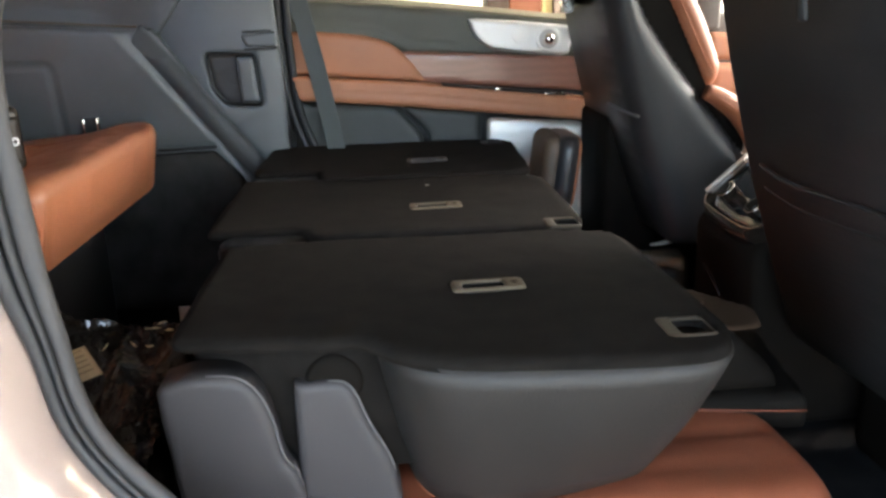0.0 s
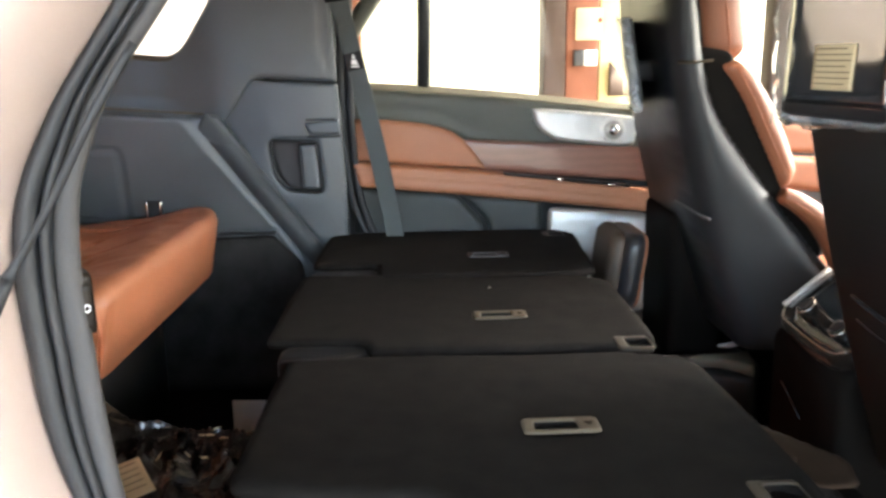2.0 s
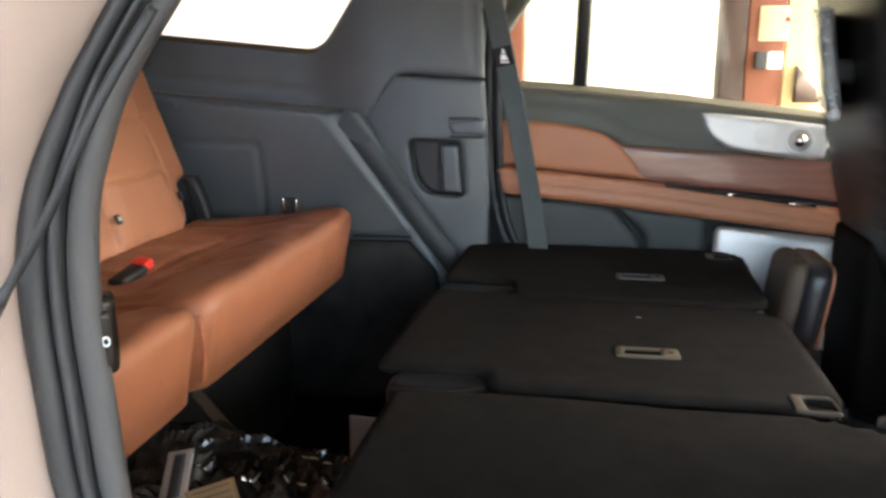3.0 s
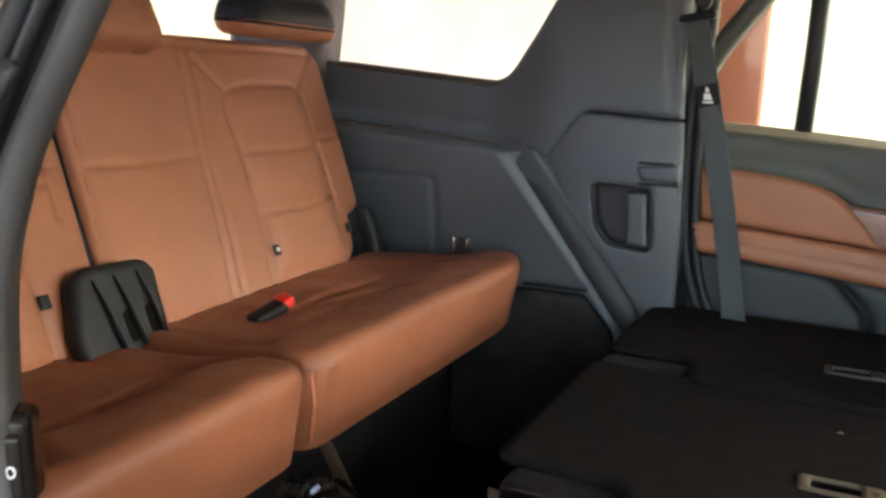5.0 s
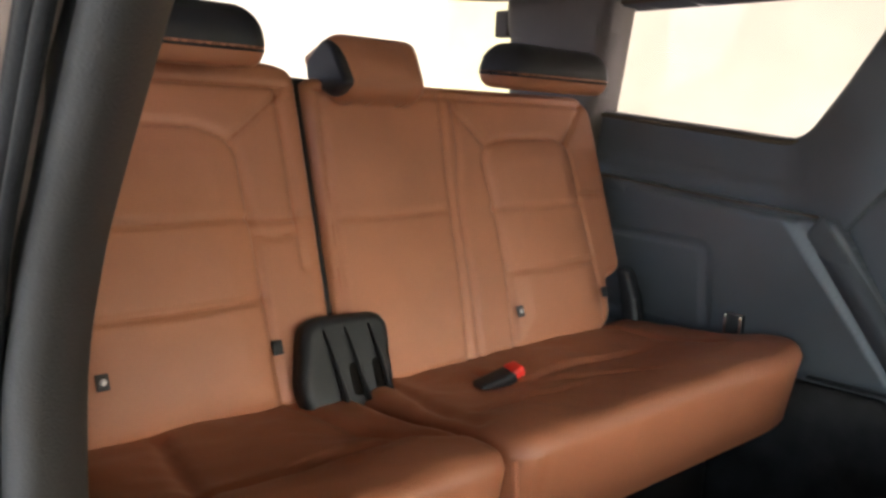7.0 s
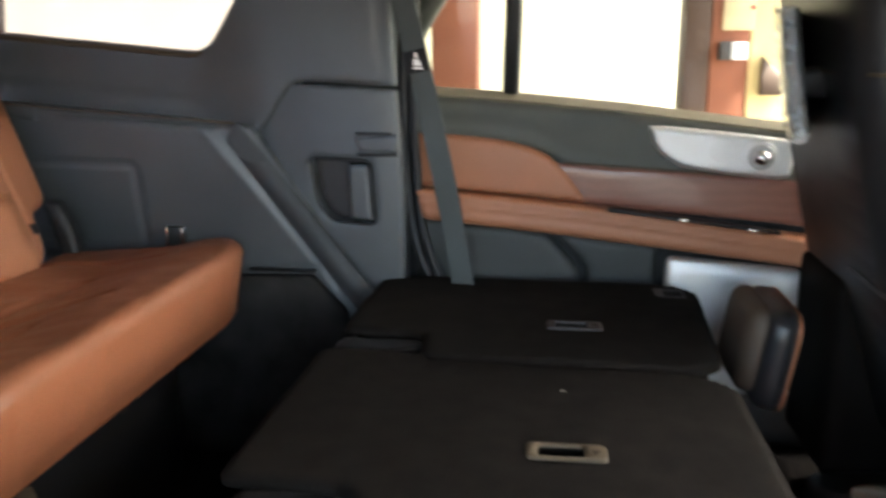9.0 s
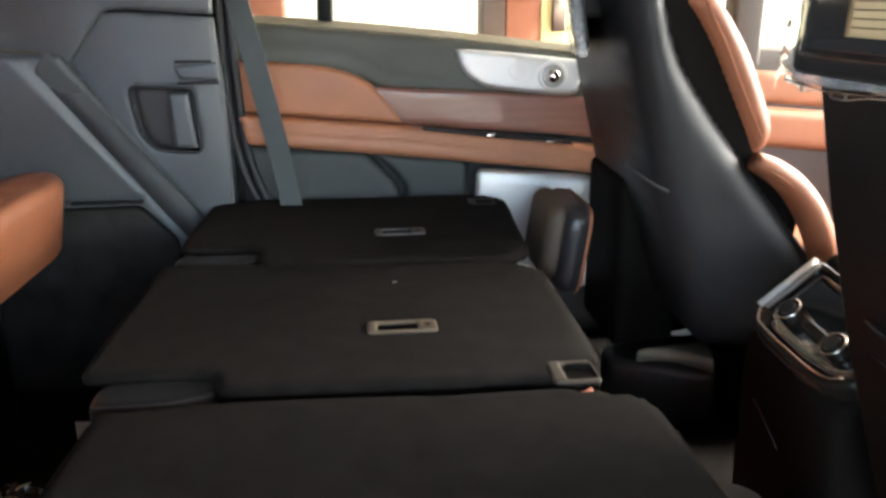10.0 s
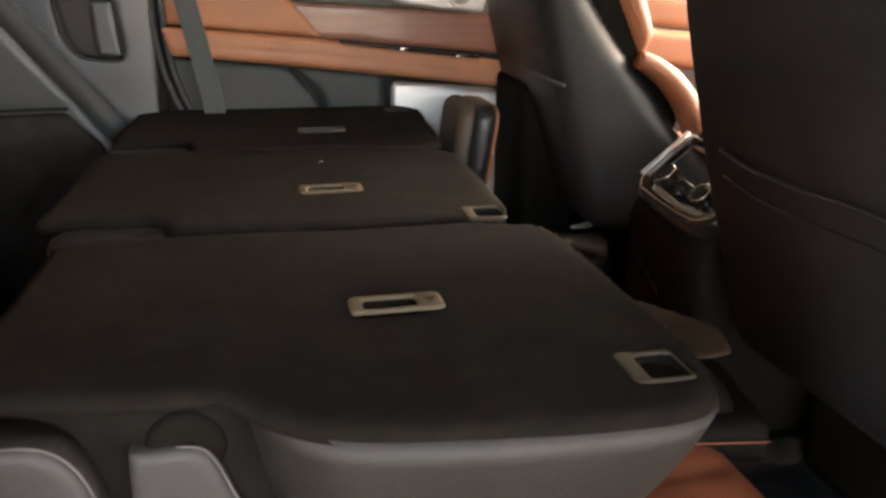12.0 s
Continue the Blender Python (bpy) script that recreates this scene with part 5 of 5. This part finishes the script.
def tablet(y, label, turn=0.0, swing=0.0, wide=1.0):
    t = thing("seatback_screen", label, "screen", "seatback screens", at=(0.48, y, 1.43))
    M = frame_of((0.492 + 0.022 * abs(math.sin(turn)) / 0.27, y, 1.525 - 0.032 * abs(math.sin(turn)) / 0.27), (math.sin(turn), -math.cos(turn), 0), (0.03 - 0.20 * abs(math.sin(turn)) / 0.27, 0, 1)) @ Matrix.Rotation(swing, 4, "Y") @ Matrix.Diagonal((wide, 1, 1, 1))
    part("case", slab(soft_corners(rect(-0.125, -0.095, 0.125, 0.095), 0.012), 0.024, 0.004, M, 0.012), M_BLACK, t)
    part("screen", slab(soft_corners(rect(-0.114, -0.080, 0.114, 0.082), 0.004), 0.001, 0.0008, M @ Matrix.Translation((0, 0, 0.0015)), 0.02), M_SCREEN, t, "glossy dark screen")
    lab = part("sticker", slab(rect(-0.045, -0.062, 0.045, -0.010), 0.0005, 0.0003, M @ Matrix.Translation((0, 0, 0.003)), 0.02), M_CREAM, t, "pale instruction sticker")
    for k in range(7):
        w = 0.076 if k % 3 else 0.066
        part("print_line", box((-(0.076 - w) / 2, -0.015 - k * 0.0066, 0.0036), (w, 0.0013, 0.0003), 0, M), M_BEIGE, lab, "", False)
    rnd = random.Random(int(y * 1000))
    ring = rounded([(-0.124, -0.094, 0.004), (-0.05, -0.104, 0.010), (0.05, -0.099, 0.007), (0.122, -0.096, 0.006), (0.131, -0.03, 0.010), (0.126, 0.04, 0.008), (0.124, 0.096, 0.006), (0.04, 0.100, 0.010), (-0.05, 0.097, 0.006), (-0.124, 0.096, 0.006), (-0.131, 0.02, 0.010), (-0.126, -0.04, 0.006)], 6)
    ring = [p + Vector((rnd.uniform(-1, 1), rnd.uniform(-1, 1), rnd.uniform(-1, 1))) * 0.003 for p in ring]
    part("film_rim", tube([M @ p for p in ring], [rnd.uniform(0.001, 0.004) for _ in ring], 6, True, 0.6), M_FILM, t, "crumpled clear protective film", False)
    for k in range(7):
        u, v = rnd.choice((-0.127, 0.127)), rnd.uniform(-0.09, 0.09)
        part("film_crease", tube([M @ Vector((u + rnd.uniform(-0.004, 0.004), v + dv, 0.010 + rnd.uniform(-0.004, 0.006))) for dv in (-0.02, 0, 0.02)], [0.0006, 0.002, 0.0006], 5), M_FILM, t, "bright film crease", False)
    for p, q in (((-0.127, -0.098), (-0.127, 0.098)), ((0.127, -0.098), (0.127, 0.098)), ((-0.122, -0.098), (0.122, -0.098))):
        part("film_edge", tube([M @ Vector((p[0] + (q[0] - p[0]) * k / 9, p[1] + (q[1] - p[1]) * k / 9, -0.009 + rnd.uniform(-0.002, 0.002))) for k in range(10)], [rnd.uniform(0.010, 0.013) if turn else rnd.uniform(0.003, 0.007) for _ in range(10)], 8), M_SLEEVE, t, "protective film round the edge, window gleam in its colour", False)
    if not turn:
        part("side_tab", slab(soft_corners(rect(-0.010, -0.053, 0.010, 0.095), 0.006), 0.006, 0.003, frame_of((0.556, y - 0.035, 1.432), (0, -1, 0), (-0.15, 0, 1)), 0.006), M_TRIM_D, t, "grey plastic strip hanging beside the screen")
    part("bracket", box((0.550, y, 1.475), (0.060, 0.05, 0.05), 0.012), M_BLACK, t, "black mounting bracket")
    return t


tablet(2 * MID - 1.115, "seatback entertainment screen in crumpled plastic film on the far front seat", radians(-16))
tablet(1.107, "seatback entertainment screen in crumpled plastic film with a pale sticker", 0.0, radians(7.5), 0.82)

# ---- centre console ----
console = thing("centre_console", "black centre console with chrome-framed rear climate panel", "car console", at=(1.0, MID, 0.62))
body = soft_corners([(0.705, 0.63), (0.698, 0.975), (0.712, 0.998), (0.795, 1.072), (0.815, 1.108), (0.86, 1.124), (1.45, 1.135), (1.45, 0.63)], 0.02)
part("body", slab(body, 0.250, 0.02, far_wall(1.380), 0.015), M_MATTE, console)
PAN = frame_of((0.712, 1.530, 1.020), (-0.03, -0.995, -0.09), (0.079, 0, 0.069))
frame_poly = [(-0.112, 0.010), (-0.088, -0.020), (-0.05, -0.034), (0.06, -0.031), (0.122, -0.020), (0.150, 0.012), (0.150, 0.116), (-0.112, 0.116)]
hole = [(-0.078, 0.010), (-0.05, -0.012), (0.057, -0.007), (0.110, 0.003), (0.132, 0.028), (0.132, 0.104), (-0.084, 0.104)]
rim = part("panel_frame", slab(soft_corners(frame_poly, 0.022), 0.04, 0.014, PAN @ Matrix.Translation((0, 0, 0.010)), 0.006, holes=[soft_corners(hole, 0.014)], open_back=True), M_PIANO, console, "dark gloss panel frame")
part("chrome_line", prism([(-0.097, 0.001), (-0.087, 0.002), (-0.094, 0.110), (-0.103, 0.110)], 0.008, 0.016, PAN, 0.003), M_SILVER, rim, "bright flat chrome strip")
part("chrome_line", prism([(-0.083, 0.006), (-0.078, 0.008), (-0.084, 0.106), (-0.089, 0.106)], 0.006, 0.012, PAN, 0.002), M_DULL, rim, "second dull chrome strip")
part("chrome_line", tube([PAN @ Vector(p) for p in rounded([(-0.088, 0.000, 0.010), (-0.074, -0.012, 0.010), (-0.050, -0.017, 0.010), (0.057, -0.012, 0.010), (0.108, -0.004, 0.010), (0.128, 0.012, 0.010)], 5, False)], 0.0017), M_CHROME, rim, "thin chrome edge")
part("panel_glass", slab(soft_corners(hole, 0.018), 0.006, 0.002, PAN @ Matrix.Translation((0, 0, 0.003)), 0.012), M_SCREEN, console, "glossy black control panel")
up = PAN.to_3x3() @ Vector((0, 0, 1))
for u in (-0.032, 0.080):
    v = 0.028 + u * 0.06
    k = part("knob", disc(PAN @ Vector((u, v, 0.013)), 0.019, 0.022, up, 24, 0.004), M_PIANO, console, "gloss black rotary knob")
    part("knob_ring", tube([PAN @ Vector((u + 0.0178 * math.cos(q), v + 0.0178 * math.sin(q), 0.0225)) for q in [i * math.pi / 12 for i in range(24)]], 0.0014, 6, True), M_CHROME, k, "thin chrome ring")
    part("knob_cap", disc(PAN @ Vector((u, v, 0.025)), 0.012, 0.003, up, 20, 0.001), M_BLACK, k, "black knob cap")
part("rocker", box((0.024, 0.029, 0.008), (0.080, 0.020, 0.012), 0.005, PAN), M_PIANO, console, "gloss black rocker bar")
part("kick_line", tube([(0.694, 1.50, 0.86), (0.692, 1.54, 0.885), (0.694, 1.58, 0.90)], 0.0012), M_BLACK, console, "faint trim line")

rail = thing("seat_rail", "beige plastic seat rail cover on the floor", "seat rail", at=(0.74, 2.02, 0.62))
part("cover", slab(soft_corners([(0.60, 2.02), (0.70, 1.97), (0.80, 1.92), (0.86, 2.02), (0.85, 2.14), (0.62, 2.10)], 0.03), 0.14, 0.02, TOP @ Matrix.Translation((0, 0, 0.765)), 0.01), M_BLACK, rail)
part("strip", slab(soft_corners([(0.66, 2.000), (0.735, 1.985), (0.782, 1.945), (0.800, 1.925), (0.818, 1.965), (0.826, 2.030), (0.775, 2.018), (0.70, 2.015)], 0.010), 0.03, 0.008, TOP @ Matrix.Translation((0, 0, 0.792)), 0.006), M_SILL, rail, "tan plastic edge strip")
part("cap", tube(rounded([(0.765, 2.070, 0.790), (0.795, 2.066, 0.793), (0.825, 2.080, 0.795), (0.838, 2.110, 0.796)], 4, False), [0.003, 0.005, 0.006, 0.007, 0.008, 0.008, 0.009, 0.009, 0.009, 0.008, 0.007, 0.006, 0.004], 8), M_PAPER, rail, "pale curved end cap")

# ---- near pillar switch and cord ----
switch = thing("switch_panel", "black switch panel with white symbol on the door pillar", "switch", at=(-0.262, 0.86, 1.26))
SW = frame_of((-0.268, 0.813, 1.316), (0.86, 0.51, 0), (0, 0, 1))
part("plate", slab(soft_corners(rect(-0.010, -0.027, 0.010, 0.027), 0.007), 0.02, 0.004, SW, 0.004), M_PIANO, switch)
part("button", slab(soft_corners(rect(-0.007, -0.020, 0.008, 0.018), 0.004), 0.005, 0.002, SW @ Matrix.Translation((0, 0, 0.003)), 0.003), M_PIANO, switch)
part("symbol", tube([SW @ Vector((0.003 + 0.0022 * math.cos(a), -0.002 + 0.0030 * math.sin(a), 0.0034)) for a in [i * 0.55 for i in range(12)]], 0.0006, 6), M_WHITE, switch, "white seat symbol")
cord = thing("strap", "thin black strap hanging across the door pillar", "strap", at=(-0.2, 0.74, 1.2))
strap_line = rounded([(-0.196, 0.782, 1.520), (-0.227, 0.772, 1.470), (-0.264, 0.768, 1.405), (-0.288, 0.766, 1.369), (-0.300, 0.758, 1.348), (-0.312, 0.742, 1.322), (-0.330, 0.712, 1.280), (-0.352, 0.686, 1.222)], 4, False)
thick = [0.0036 + 0.0050 * max(0.0, min(1.0, (i - 13) / 6)) for i in range(len(strap_line))]
part("cord", tube(strap_line[:16], thick[:16], 8, False, 0.8), M_BLACKL, cord)
part("strap_end", tube(strap_line[15:], thick[15:], 8, False, 0.8), M_BLACKL, cord, "thicker black strap end")

# ---- bag and papers on the floor behind the near seat ----
bag = thing("plastic_bag", "crumpled shiny dark plastic bag on the floor behind the folded seat", "plastic bag", at=(-0.42, 1.3, 0.62))
nx, ny = 110, 150
bm = bmesh.new()
grid = []
for j in range(ny + 1):
    row = []
    for i in range(nx + 1):
        u, v = i / nx, j / ny
        y = 0.96 + 0.75 * v
        x = -0.78 + 0.50 * u
        back = 1.695 - 0.17 * u ** 0.8
        d = min(u * 0.50, (1 - u) * 0.50 + 0.02, back - y, (y - 0.95))
        rise = max(0.0, min(1.0, d / 0.02)) ** 0.5
        p = Vector((x * 6, y * 6, 0))
        warp = 0.35 * noise.noise(p * 0.8)
        hub = math.atan2(y - 1.56, x + 0.42) + 0.35 * noise.noise(p * 0.6)
        rad = math.hypot(y - 1.56, x + 0.42)
        fold = abs(((hub * 3.1 + warp) % 1.0) - 0.5) - 0.25
        fine = abs(noise.noise(p * 2.2 + Vector((warp * 3, 0, 1)))) - 0.2 + 0.5 * (abs(noise.noise(p * 5.0)) - 0.2)
        crisp = abs(((noise.noise(p * 1.7 + Vector((3.0, warp, 0))) * 6 + hub * 2) % 1.0) - 0.5)
        z = 0.635 + rise * (0.226 + 0.064 * fold * min(1, rad / 0.12) + 0.016 * fine * (0.4 + 0.9 * u) + 0.016 * crisp * (0.3 + u) - 0.10 * max(0.0, 1.30 - y))
        row.append(bm.verts.new((x, min(y, back + 0.004), max(0.632, z))))
    grid.append(row)
for j in range(ny):
    for i in range(nx):
        bm.faces.new((grid[j][i], grid[j][i + 1], grid[j + 1][i + 1], grid[j + 1][i]))
part("film", bm, M_BAG, bag, "", False)
rng = random.Random(5)


def bag_top(x, y):
    return 0.880 - 0.1 * max(0.0, 1.30 - y)


# glints on the film, put in as small cream slivers
for k in range(6):
    x, y = rng.uniform(-0.43, -0.33), rng.uniform(1.38, 1.52)
    ang = rng.uniform(-2.4, 0.4)
    ln = rng.uniform(0.006, 0.016)
    pts = [(x + ln * t * math.cos(ang), y + ln * t * math.sin(ang), bag_top(x, y) - 0.004 + 0.001 * math.sin(3 * t + k)) for t in (-1, -0.3, 0.4, 1)]
    part("painted_glint", tube(rounded(pts, 3, False), [0.0004 + 0.0012 * math.sin(math.pi * i / 9) for i in range(10)], 6, False, 0.4), M_CREAM, bag, "pale sliver painted as a glint on the film", False)


def paper(x, y, z, rx, ry, rz, w, h, label, material=M_PAPER, crease=0.012):
    PM = pose(x, y, z, rx, ry, rz)
    return PM, tagged(link("paper", slab(rect(-w / 2, -h / 2, w / 2, h / 2), 0.0008, 0.0004, PM, 0.012, wrinkle=crease), material), label, "paper")


PM, leaf = paper(-0.540, 1.375, 0.888, 4, -6, 21, 0.040, 0.150, "narrow white leaflet with a grey printed stripe on the bag", crease=0.004)
part("print_block", slab(rect(-0.008, -0.060, 0.010, 0.060), 0.0004, 0.0002, PM @ Matrix.Translation((0, 0, 0.002)), 0.02, wrinkle=0.004), M_TRIM, leaf, "grey printed stripe")
PM, leaf = paper(-0.452, 1.315, 0.884, 14, -8, 32, 0.070, 0.085, "creased cream paper with printed rows on the bag", M_CREAM)
for k in range(5):
    part("print_row", box((0.0, -0.028 + 0.014 * k, 0.004), (0.052, 0.0014, 0.0006), 0, PM), M_BEIGE, leaf, "", False)
paper(-0.345, 1.835, 0.708, 88, 0, -4, 0.125, 0.152, "white card standing on the floor behind the folded seats", crease=0.004)
paper(-0.575, 1.600, 0.874, 10, 8, 50, 0.026, 0.20, "greyish paper strip lying along the bag", M_BEIGE)
paper(-0.40, 1.10, 0.855, 20, -10, 10, 0.06, 0.05, "yellowed crumpled paper scrap on the bag", M_CREAM, 0.02)
